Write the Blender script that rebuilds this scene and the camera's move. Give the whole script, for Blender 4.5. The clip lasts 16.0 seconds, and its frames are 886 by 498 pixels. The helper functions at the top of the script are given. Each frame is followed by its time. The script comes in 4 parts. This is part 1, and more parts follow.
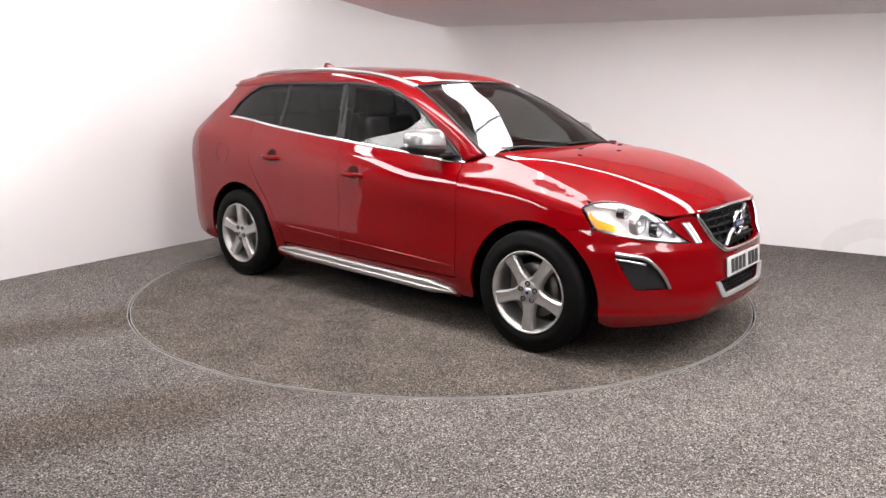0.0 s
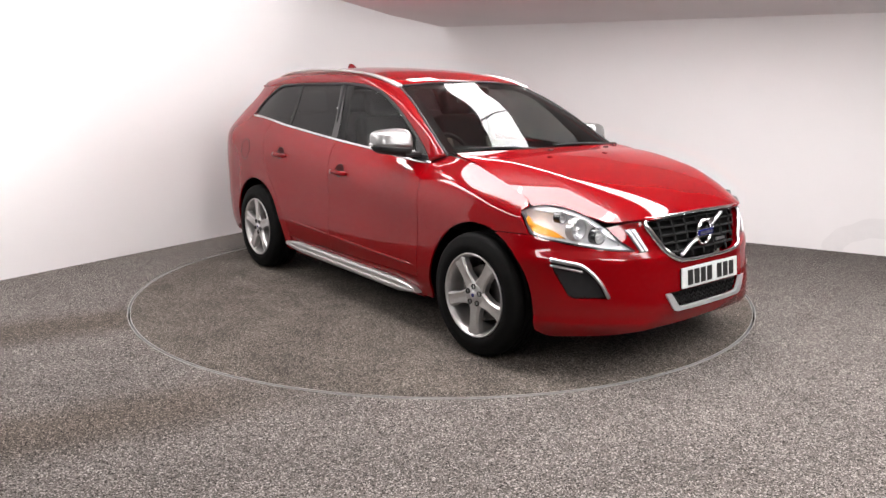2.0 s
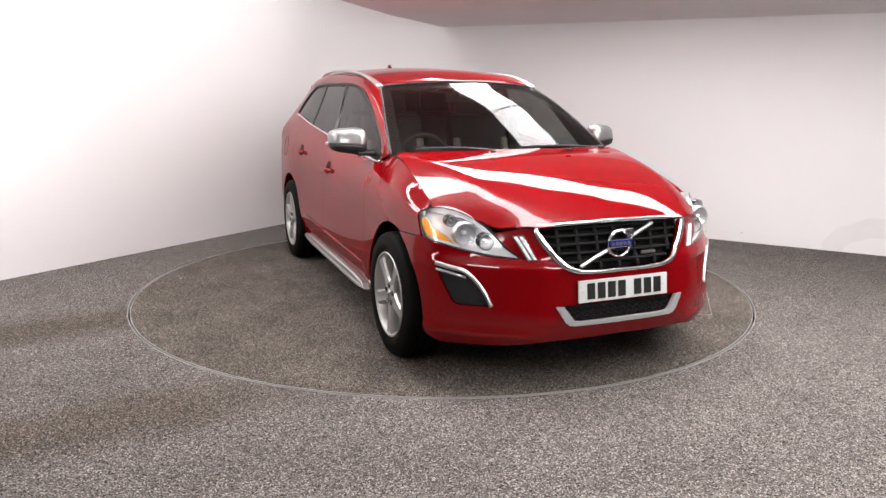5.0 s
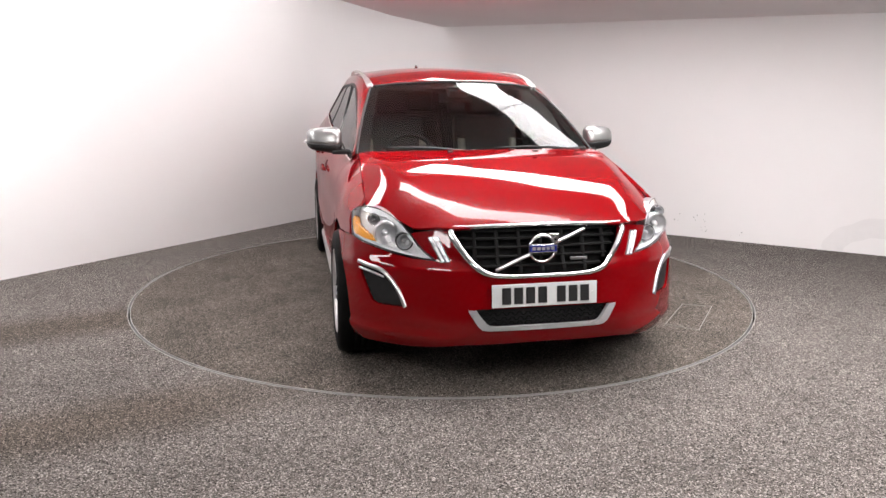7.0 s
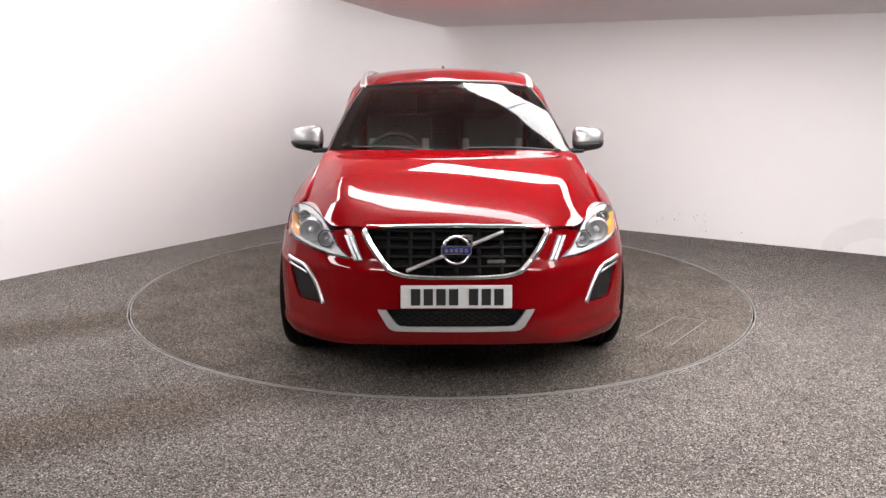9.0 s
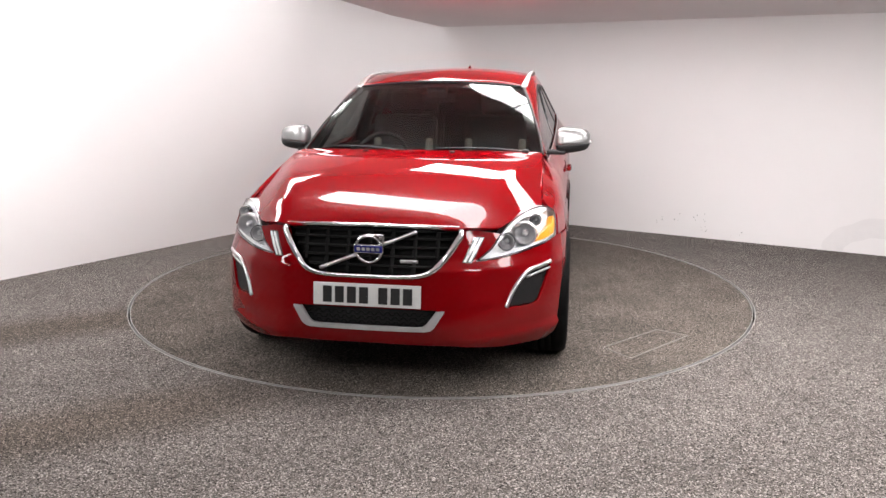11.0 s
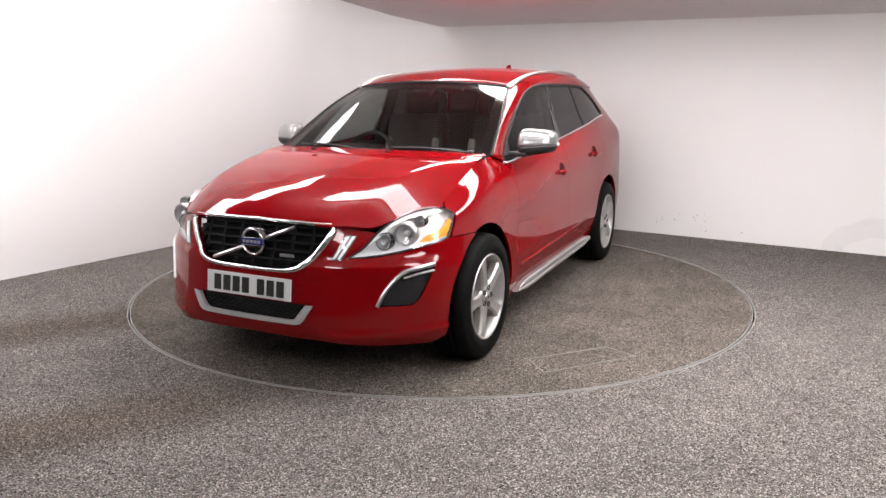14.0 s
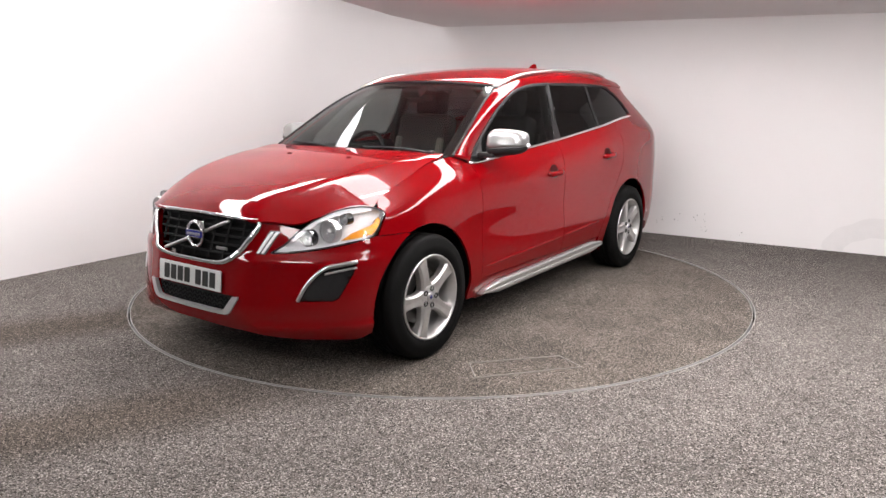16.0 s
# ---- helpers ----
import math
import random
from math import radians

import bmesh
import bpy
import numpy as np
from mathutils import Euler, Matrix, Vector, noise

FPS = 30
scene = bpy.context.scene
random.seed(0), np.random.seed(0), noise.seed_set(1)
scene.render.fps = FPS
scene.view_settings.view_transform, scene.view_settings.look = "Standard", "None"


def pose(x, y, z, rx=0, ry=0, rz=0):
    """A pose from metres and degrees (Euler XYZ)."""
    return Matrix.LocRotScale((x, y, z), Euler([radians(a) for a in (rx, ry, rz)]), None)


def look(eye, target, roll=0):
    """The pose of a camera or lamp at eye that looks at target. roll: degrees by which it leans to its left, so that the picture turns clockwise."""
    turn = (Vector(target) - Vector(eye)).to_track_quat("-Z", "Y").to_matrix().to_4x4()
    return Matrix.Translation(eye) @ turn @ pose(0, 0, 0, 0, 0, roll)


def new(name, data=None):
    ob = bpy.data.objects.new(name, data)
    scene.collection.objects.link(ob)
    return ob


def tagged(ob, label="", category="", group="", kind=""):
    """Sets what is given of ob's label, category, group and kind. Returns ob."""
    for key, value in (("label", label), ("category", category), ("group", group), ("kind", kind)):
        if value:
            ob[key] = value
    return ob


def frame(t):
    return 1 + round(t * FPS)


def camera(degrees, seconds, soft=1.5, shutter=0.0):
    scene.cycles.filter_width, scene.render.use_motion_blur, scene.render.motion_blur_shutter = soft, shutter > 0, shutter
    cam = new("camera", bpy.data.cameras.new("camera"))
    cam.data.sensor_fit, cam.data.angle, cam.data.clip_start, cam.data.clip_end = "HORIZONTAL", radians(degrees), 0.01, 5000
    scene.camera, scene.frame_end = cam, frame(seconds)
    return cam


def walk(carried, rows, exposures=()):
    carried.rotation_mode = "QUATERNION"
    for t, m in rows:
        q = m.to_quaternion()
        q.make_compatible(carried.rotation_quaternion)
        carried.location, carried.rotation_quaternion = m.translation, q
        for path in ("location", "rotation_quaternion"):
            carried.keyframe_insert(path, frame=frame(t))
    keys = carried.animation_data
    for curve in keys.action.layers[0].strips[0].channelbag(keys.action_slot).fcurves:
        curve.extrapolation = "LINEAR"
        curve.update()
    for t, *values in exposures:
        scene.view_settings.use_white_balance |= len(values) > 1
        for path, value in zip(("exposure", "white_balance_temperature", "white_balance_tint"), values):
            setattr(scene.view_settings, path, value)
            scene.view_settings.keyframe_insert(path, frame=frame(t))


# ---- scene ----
# camera: fixed on its stand, a little below eye height
LENS = 62.6
EYE = Vector((0.0, -5.549, 1.420))
YAW, PITCH, ROLL = 0.100, -11.783, -0.151
cam = camera(LENS, 16.0)
AIM = EYE + Vector((math.sin(radians(YAW)) * math.cos(radians(PITCH)), math.cos(radians(YAW)) * math.cos(radians(PITCH)), math.sin(radians(PITCH))))
walk(cam, [(0.0, look(EYE, AIM, -ROLL)), (16.0, look(EYE, AIM, -ROLL))])

# ---- world and exposure ----
world = bpy.data.worlds.new("world")
scene.world = world
world.use_nodes = True
world.node_tree.nodes["Background"].inputs[0].default_value = (0.9, 0.92, 1.0, 1)
world.node_tree.nodes["Background"].inputs[1].default_value = 0.02
scene.view_settings.exposure = 0.06


# ---- materials ----
def material(name, color=(0.8, 0.8, 0.8), rough=0.5, metal=0.0, coat=0.0, spec=0.5, emit=0.0):
    m = bpy.data.materials.new(name)
    m.use_nodes = True
    b = m.node_tree.nodes["Principled BSDF"]
    b.inputs["Base Color"].default_value = (*color, 1)
    b.inputs["Roughness"].default_value = rough
    b.inputs["Metallic"].default_value = metal
    b.inputs["Coat Weight"].default_value = coat
    b.inputs["Coat Roughness"].default_value = 0.01
    b.inputs["Specular IOR Level"].default_value = spec
    if emit:
        b.inputs["Emission Color"].default_value = (*color, 1)
        b.inputs["Emission Strength"].default_value = emit
    return m


def nodes_of(m):
    return m.node_tree.nodes, m.node_tree.links, m.node_tree.nodes["Principled BSDF"]


def varied(m, base, spread, scale, bump=0.0, bump_scale=200.0, rough_spread=0.0):
    """Large soft variation in colour, fine relief and uneven gloss, in real-world size."""
    n, l, b = nodes_of(m)
    co = n.new("ShaderNodeTexCoord")
    big = n.new("ShaderNodeTexNoise")
    big.inputs["Scale"].default_value, big.inputs["Detail"].default_value = scale, 5
    l.new(co.outputs["Object"], big.inputs["Vector"])
    ramp = n.new("ShaderNodeValToRGB")
    ramp.color_ramp.elements[0].position, ramp.color_ramp.elements[1].position = 0.3, 0.7
    ramp.color_ramp.elements[0].color = (*[c * (1 - spread) for c in base], 1)
    ramp.color_ramp.elements[1].color = (*[min(1, c * (1 + spread)) for c in base], 1)
    l.new(big.outputs["Fac"], ramp.inputs["Fac"])
    l.new(ramp.outputs["Color"], b.inputs["Base Color"])
    if bump:
        fine = n.new("ShaderNodeTexNoise")
        fine.inputs["Scale"].default_value, fine.inputs["Detail"].default_value = bump_scale, 3
        l.new(co.outputs["Object"], fine.inputs["Vector"])
        bp = n.new("ShaderNodeBump")
        bp.inputs["Strength"].default_value, bp.inputs["Distance"].default_value = bump, 0.002
        l.new(fine.outputs["Fac"], bp.inputs["Height"])
        l.new(bp.outputs["Normal"], b.inputs["Normal"])
    if rough_spread:
        r = b.inputs["Roughness"].default_value
        mr = n.new("ShaderNodeMapRange")
        mr.inputs["To Min"].default_value, mr.inputs["To Max"].default_value = r - rough_spread, r + rough_spread
        l.new(big.outputs["Fac"], mr.inputs["Value"])
        l.new(mr.outputs["Result"], b.inputs["Roughness"])
    return m


def carpet(name, dark, light, dirt, tracks=False):
    """Flecked loop-pile carpet: light and dark flecks, worn patches and stains."""
    m = material(name, light, 0.95, spec=0.15)
    n, l, b = nodes_of(m)
    co = n.new("ShaderNodeTexCoord")
    cell = n.new("ShaderNodeTexVoronoi")
    cell.inputs["Scale"].default_value = 215
    l.new(co.outputs["Object"], cell.inputs["Vector"])
    sep = n.new("ShaderNodeSeparateColor")
    l.new(cell.outputs["Color"], sep.inputs[0])
    tuft = n.new("ShaderNodeTexNoise")
    tuft.inputs["Scale"].default_value, tuft.inputs["Detail"].default_value = 45, 4
    l.new(co.outputs["Object"], tuft.inputs["Vector"])
    add = n.new("ShaderNodeMath")
    add.operation = "MULTIPLY_ADD"
    add.inputs[1].default_value, add.inputs[2].default_value = 0.3, -0.15
    l.new(tuft.outputs["Fac"], add.inputs[0])
    fleck = n.new("ShaderNodeMath")
    fleck.operation = "ADD"
    l.new(sep.outputs[0], fleck.inputs[0])
    l.new(add.outputs[0], fleck.inputs[1])
    ramp = n.new("ShaderNodeValToRGB")
    e = ramp.color_ramp.elements
    e[0].position, e[0].color = 0.06, (*dark, 1)
    e[1].position, e[1].color = 1.0, (*[min(0.6, 2.6 * c) for c in light], 1)
    for at, k, warm in ((0.24, 0.36, 1.08), (0.50, 0.66, 1.0), (0.78, 0.92, 1.04), (0.88, 1.55, 0.99)):
        mid = e.new(at)
        mid.color = (k * light[0] * warm, k * light[1], k * light[2] / warm, 1)
    l.new(fleck.outputs[0], ramp.inputs["Fac"])
    stain = n.new("ShaderNodeTexNoise")
    stain.inputs["Scale"].default_value, stain.inputs["Detail"].default_value, stain.inputs["Roughness"].default_value = 2.6, 10, 0.7
    l.new(co.outputs["Object"], stain.inputs["Vector"])
    mr = n.new("ShaderNodeMapRange")
    mr.inputs["From Min"].default_value, mr.inputs["From Max"].default_value = 0.38, 0.62
    mr.inputs["To Min"].default_value, mr.inputs["To Max"].default_value = dirt, 1.0
    l.new(stain.outputs["Fac"], mr.inputs["Value"])
    mul = n.new("ShaderNodeVectorMath")
    mul.operation = "SCALE"
    l.new(ramp.outputs["Color"], mul.inputs[0])
    l.new(mr.outputs["Result"], mul.inputs["Scale"])
    l.new(mul.outputs["Vector"], b.inputs["Base Color"])
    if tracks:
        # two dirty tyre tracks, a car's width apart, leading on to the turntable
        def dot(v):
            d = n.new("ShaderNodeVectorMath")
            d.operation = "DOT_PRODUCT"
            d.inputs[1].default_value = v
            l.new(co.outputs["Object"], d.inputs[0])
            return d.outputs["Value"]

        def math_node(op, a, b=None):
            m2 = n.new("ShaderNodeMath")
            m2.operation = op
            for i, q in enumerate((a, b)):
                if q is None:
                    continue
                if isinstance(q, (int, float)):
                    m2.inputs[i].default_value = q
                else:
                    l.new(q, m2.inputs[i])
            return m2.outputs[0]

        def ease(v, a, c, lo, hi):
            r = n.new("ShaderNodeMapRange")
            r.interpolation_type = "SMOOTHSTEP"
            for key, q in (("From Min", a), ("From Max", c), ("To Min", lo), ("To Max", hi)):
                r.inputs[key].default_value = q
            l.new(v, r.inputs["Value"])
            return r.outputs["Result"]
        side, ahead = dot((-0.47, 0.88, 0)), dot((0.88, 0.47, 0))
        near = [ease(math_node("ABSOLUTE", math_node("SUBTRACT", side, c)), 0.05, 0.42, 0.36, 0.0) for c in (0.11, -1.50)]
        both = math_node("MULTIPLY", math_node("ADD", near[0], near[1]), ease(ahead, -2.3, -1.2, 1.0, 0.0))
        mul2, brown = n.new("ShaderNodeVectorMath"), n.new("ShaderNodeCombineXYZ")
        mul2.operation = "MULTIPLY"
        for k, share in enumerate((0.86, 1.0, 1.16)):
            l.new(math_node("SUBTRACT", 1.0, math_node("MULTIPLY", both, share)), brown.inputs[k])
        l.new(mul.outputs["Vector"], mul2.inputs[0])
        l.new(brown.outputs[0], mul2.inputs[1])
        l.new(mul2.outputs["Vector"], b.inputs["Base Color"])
    bp = n.new("ShaderNodeBump")
    bp.inputs["Strength"].default_value, bp.inputs["Distance"].default_value = 0.35, 0.003
    l.new(fleck.outputs[0], bp.inputs["Height"])
    l.new(bp.outputs["Normal"], b.inputs["Normal"])
    return m


WALL = varied(material("white_wall_paint", (0.8, 0.78, 0.78), 0.75), (0.80, 0.775, 0.775), 0.02, 0.7, 0.05, 120)
# greys of the unseen walls put the room's dim light into their colour
DIMMEST_WALL = varied(material("dim_room_dark_grey", (0.11, 0.11, 0.112), 0.8), (0.11, 0.11, 0.112), 0.1, 0.8, 0.05, 120)
DIM_WALL = varied(material("dim_room_grey", (0.20, 0.198, 0.198), 0.8), (0.20, 0.198, 0.198), 0.06, 0.8, 0.05, 120)
CEIL = varied(material("matt_ceiling_paint", (0.75, 0.7, 0.7), 0.85), (0.76, 0.72, 0.72), 0.02, 1.2, 0.04, 150)
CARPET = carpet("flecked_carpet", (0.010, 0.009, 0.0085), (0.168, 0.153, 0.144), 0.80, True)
CARPET_DISC = carpet("worn_flecked_carpet", (0.010, 0.0086, 0.0074), (0.140, 0.123, 0.108), 0.66)
STEEL_EDGE = material("worn_steel_edge", (0.34, 0.33, 0.32), 0.5, 0.3)
HATCH_EDGE = material("dull_hatch_edge", (0.20, 0.185, 0.17), 0.7, 0.0)
GLOW = material("lamp_diffuser", (1.0, 0.97, 0.97), 0.5, emit=18.8)
LAMP_FRAME = material("lamp_frame_paint", (0.5, 0.5, 0.5), 0.5)


# ---- building helpers ----
def mesh_object(name, verts, faces, mat, parent=None, label="", smooth=False):
    me = bpy.data.meshes.new(name)
    me.from_pydata([tuple(v) for v in verts], [], faces)
    me.materials.append(mat)
    if smooth:
        me.polygons.foreach_set("use_smooth", [True] * len(me.polygons))
    me.update()
    ob = new(name, me)
    if parent:
        ob.parent = parent
    return tagged(ob, label)


def part(name, bm, mat, parent=None, label="", smooth=False):
    """Links a bmesh as one mesh object under a thing or under a part."""
    me = bpy.data.meshes.new(name)
    bmesh.ops.recalc_face_normals(bm, faces=bm.faces)
    bm.to_mesh(me)
    bm.free()
    me.materials.append(mat)
    if smooth:
        me.polygons.foreach_set("use_smooth", [True] * len(me.polygons))
    ob = new(name, me)
    if parent:
        ob.parent = parent
    return tagged(ob, label)


def box_bm(size, at=(0, 0, 0), bevel=0.0, bm=None, turn=None, segments=2):
    bm = bm or bmesh.new()
    m = Matrix.Translation(at) @ (turn or Matrix()) @ Matrix.Diagonal((*size, 1))
    got = bmesh.ops.create_cube(bm, size=1.0, matrix=m)
    if bevel:
        edges = list({e for v in got["verts"] for e in v.link_edges})
        bmesh.ops.bevel(bm, geom=edges, offset=bevel, segments=segments, profile=0.6, affect="EDGES")
    return bm


def prism(name, outline, z0, z1, mat, parent=None, label=""):
    """An upright prism over a plan outline."""
    n = len(outline)
    verts = [(x, y, z0) for x, y in outline] + [(x, y, z1) for x, y in outline]
    faces = [tuple(range(n))[::-1], tuple(range(n, 2 * n))] + [(i, (i + 1) % n, n + (i + 1) % n, n + i) for i in range(n)]
    return mesh_object(name, verts, faces, mat, parent, label)


# ---- the studio ----
CORNER = Vector((-0.884, 4.102))
ALONG = Vector((0.846, -0.534)).normalized()      # along the wall that runs off to the right
ACROSS = Vector((-0.534, -0.846)).normalized()    # along the other wall, towards the camera's side
ROUND = 1.34


def plan(a, b):
    p = CORNER + ALONG * a + ACROSS * b
    return (p.x, p.y)


def studio():
    length, depth, high, thick = 11.0, 12.0, 3.3, 0.15
    outer = -thick
    white_n, white_w = 8.5, 5.9      # the white part of each wall; unseen walls beyond are greyed for a dim room
    prism("wall_north", [plan(ROUND, 0), plan(white_n, 0), plan(white_n, outer), plan(ROUND, outer)], 0, high, WALL)
    prism("wall_west", [plan(0, ROUND), plan(0, white_w), plan(outer, white_w), plan(outer, ROUND)], 0, high, WALL)
    prism("wall_north_far", [plan(white_n, 0), plan(length, 0), plan(length + thick, outer), plan(white_n, outer)], 0, high, DIM_WALL)
    prism("wall_west_far", [plan(0, white_w), plan(0, depth), plan(outer, depth + thick), plan(outer, white_w)], 0, high, DIM_WALL)
    prism("wall_east", [plan(length, 0), plan(length, depth), plan(length + thick, depth), plan(length + thick, 0)], 0, high, DIM_WALL)
    prism("wall_south", [plan(0, depth), plan(length, depth), plan(length, depth + thick), plan(0, depth + thick)], 0, high, DIMMEST_WALL)
    # the rounded corner between the two walls
    n = 40
    inner = [plan(ROUND - ROUND * math.sin(i / n * math.pi / 2), ROUND - ROUND * math.cos(i / n * math.pi / 2)) for i in range(n + 1)]
    rim = [plan(ROUND - (ROUND + thick) * math.sin(i / n * math.pi / 2), ROUND - (ROUND + thick) * math.cos(i / n * math.pi / 2)) for i in range(n + 1)]
    prism("wall_corner", inner + rim[::-1], 0, high, WALL)
    for name, label in (("wall_north", "plain white painted studio wall with scuff marks"), ("wall_west", "plain white painted studio wall"), ("wall_east", "plain unseen wall, toned grey for the dim room"), ("wall_north_far", "plain unseen wall, toned grey for the dim room"),
                        ("wall_west_far", "plain unseen wall, toned grey for the dim room"), ("wall_south", "plain unseen wall, toned dark grey for the dim room"), ("wall_corner", "white rounded corner joining two studio walls")):
        tagged(bpy.data.objects[name], label, "wall", kind="structure")
    # upper ceiling over the whole room
    q = [plan(outer, outer), plan(length + thick, outer), plan(length + thick, depth + thick), plan(outer, depth + thick)]
    tagged(prism("ceiling", q, high, high + 0.1, CEIL), "pale matt ceiling above the lamps", "ceiling", kind="structure")
    # lowered ceiling with its free edge running from the corner towards the camera
    def low(x):
        return 2.238 - 0.022 * x
    edge = [(0.030, 3.545), (-0.54, 2.34), (-0.91, 1.21), (-2.0, -2.2), plan(3.2, depth), plan(length, depth), plan(length, 0), plan(1.2, 0)]
    n = len(edge)
    verts = [(x, y, low(x)) for x, y in edge] + [(x, y, low(x) + 0.12) for x, y in edge]
    faces = [tuple(range(n)), tuple(range(n, 2 * n))[::-1]] + [(i, n + i, n + (i + 1) % n, (i + 1) % n) for i in range(n)]
    tagged(mesh_object("ceiling_lowered", verts, faces, CEIL), "lowered matt grey-white ceiling panel over the turntable", "ceiling", kind="structure")


DISC_R = 2.265


def floor_and_disc():
    n = 160
    ring = [(math.cos(2 * math.pi * i / n), math.sin(2 * math.pi * i / n)) for i in range(n)]
    # carpeted floor with the round well of the turntable
    bm = bmesh.new()
    rr = DISC_R + 0.009
    inner = [bm.verts.new((x * rr, y * rr, 0)) for x, y in ring]
    lip = [bm.verts.new((x * rr, y * rr, -0.1)) for x, y in ring]
    outer = [bm.verts.new((x * 14, y * 14, 0)) for x, y in ring]
    for i in range(n):
        j = (i + 1) % n
        bm.faces.new((inner[i], outer[i], outer[j], inner[j]))
        bm.faces.new((inner[i], inner[j], lip[j], lip[i]))
    bm.faces.new(lip)
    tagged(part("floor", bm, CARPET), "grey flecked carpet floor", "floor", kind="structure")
    disc = new("turntable")
    tagged(disc, "round carpeted car turntable set flush in the floor", "turntable")
    bm = bmesh.new()
    top = [bm.verts.new((x * (DISC_R - 0.012), y * (DISC_R - 0.012), 0.0)) for x, y in ring]
    low = [bm.verts.new((x * (DISC_R - 0.012), y * (DISC_R - 0.012), -0.06)) for x, y in ring]
    bm.faces.new(top)
    bm.faces.new(low)
    for i in range(n):
        bm.faces.new((top[i], top[(i + 1) % n], low[(i + 1) % n], low[i]))
    part("disc", bm, CARPET_DISC, disc, "worn grey carpet disc with dirt marks")
    bm = bmesh.new()
    prof = [(DISC_R - 0.012, -0.03), (DISC_R - 0.012, 0.002), (DISC_R - 0.008, 0.002), (DISC_R - 0.008, -0.03)]
    rows = [[bm.verts.new((x * r, y * r, z)) for r, z in prof] for x, y in ring]
    for i in range(n):
        for k in range(4):
            bm.faces.new((rows[i][k], rows[(i + 1) % n][k], rows[(i + 1) % n][(k + 1) % 4], rows[i][(k + 1) % 4]))
    part("edge_trim", bm, STEEL_EDGE, disc, "thin worn steel edge trim")
    # access hatch in the carpet, shown by its thin frame
    corners = [Vector(c) for c in ((1.046, 1.698), (0.959, 1.523), (1.354, 1.181), (1.510, 1.324))]
    bm = bmesh.new()
    for a, b in zip(corners, corners[1:] + corners[:1]):
        m, d = (a + b) / 2, b - a
        box_bm((d.length + 0.004, 0.0045, 0.004), (m.x, m.y, 0.002), 0, bm, Matrix.Rotation(math.atan2(d.y, d.x), 4, "Z"))
    part("hatch_frame", bm, HATCH_EDGE, disc, "thin pale frame of a floor hatch")
    bm = bmesh.new()
    prof = [(DISC_R + 0.005, -0.03), (DISC_R + 0.005, 0.002), (DISC_R + 0.009, 0.002), (DISC_R + 0.009, -0.03)]
    rows = [[bm.verts.new((x * r, y * r, z)) for r, z in prof] for x, y in ring]
    for i in range(n):
        for k in range(4):
            bm.faces.new((rows[i][k], rows[(i + 1) % n][k], rows[(i + 1) % n][(k + 1) % 4], rows[i][(k + 1) % 4]))
    tagged(part("trim_ring", bm, STEEL_EDGE), "thin steel ring around the turntable well", "trim", kind="structure")
    return disc


def scuffs():
    """Small dark marks on the wall, just above the floor."""
    rnd = random.Random(4)
    wall = bpy.data.objects["wall_north"]
    mat = material("scuff_grey", (0.42, 0.41, 0.40), 0.9)
    for x, z, n in ((4.19, 0.22, 7), (3.75, 0.15, 4), (4.27, 0.10, 6), (4.55, 0.05, 3), (4.0, 0.19, 4)):
        for k in range(n):
            a, h = x + rnd.uniform(-0.07, 0.07), z + rnd.uniform(-0.05, 0.05)
            p = Vector(plan(a, 0.002))
            r = rnd.uniform(0.003, 0.008)
            m = Matrix.Translation((p.x, p.y, max(0.02, h))) @ Matrix.Rotation(math.atan2(ALONG.y, ALONG.x), 4, "Z") @ Matrix.Rotation(radians(90), 4, "X")
            bm = bmesh.new()
            bmesh.ops.create_circle(bm, cap_ends=True, segments=7, radius=r, matrix=m @ Matrix.Diagonal((rnd.uniform(0.4, 1), 1, 1, 1)))
            part("scuff", bm, mat, wall)


def wall_mark():
    """A faint grey ring-shaped smudge on the paint, cut off by the floor."""
    wall = bpy.data.objects["wall_north"]
    mat = varied(material("smudged_paint", (0.68, 0.66, 0.66), 0.8), (0.745, 0.72, 0.72), 0.025, 9.0)
    n, V, F = 28, [], []
    for i in range(n + 1):
        a = math.pi * i / n
        wob = 1 + 0.03 * math.sin(5 * a) + 0.02 * math.sin(11 * a)
        for rx, rz in ((0.28, 0.15), (0.46, 0.33)):
            p = plan(5.80 - rx * wob * math.cos(a), 0.002)
            V.append((p[0], p[1], 0.006 + rz * wob * math.sin(a)))
    F = [(2 * i, 2 * i + 1, 2 * i + 3, 2 * i + 2) for i in range(n)]
    mesh_object("smudge", V, F, mat, wall)


studio()
scuffs()
wall_mark()
disc = floor_and_disc()


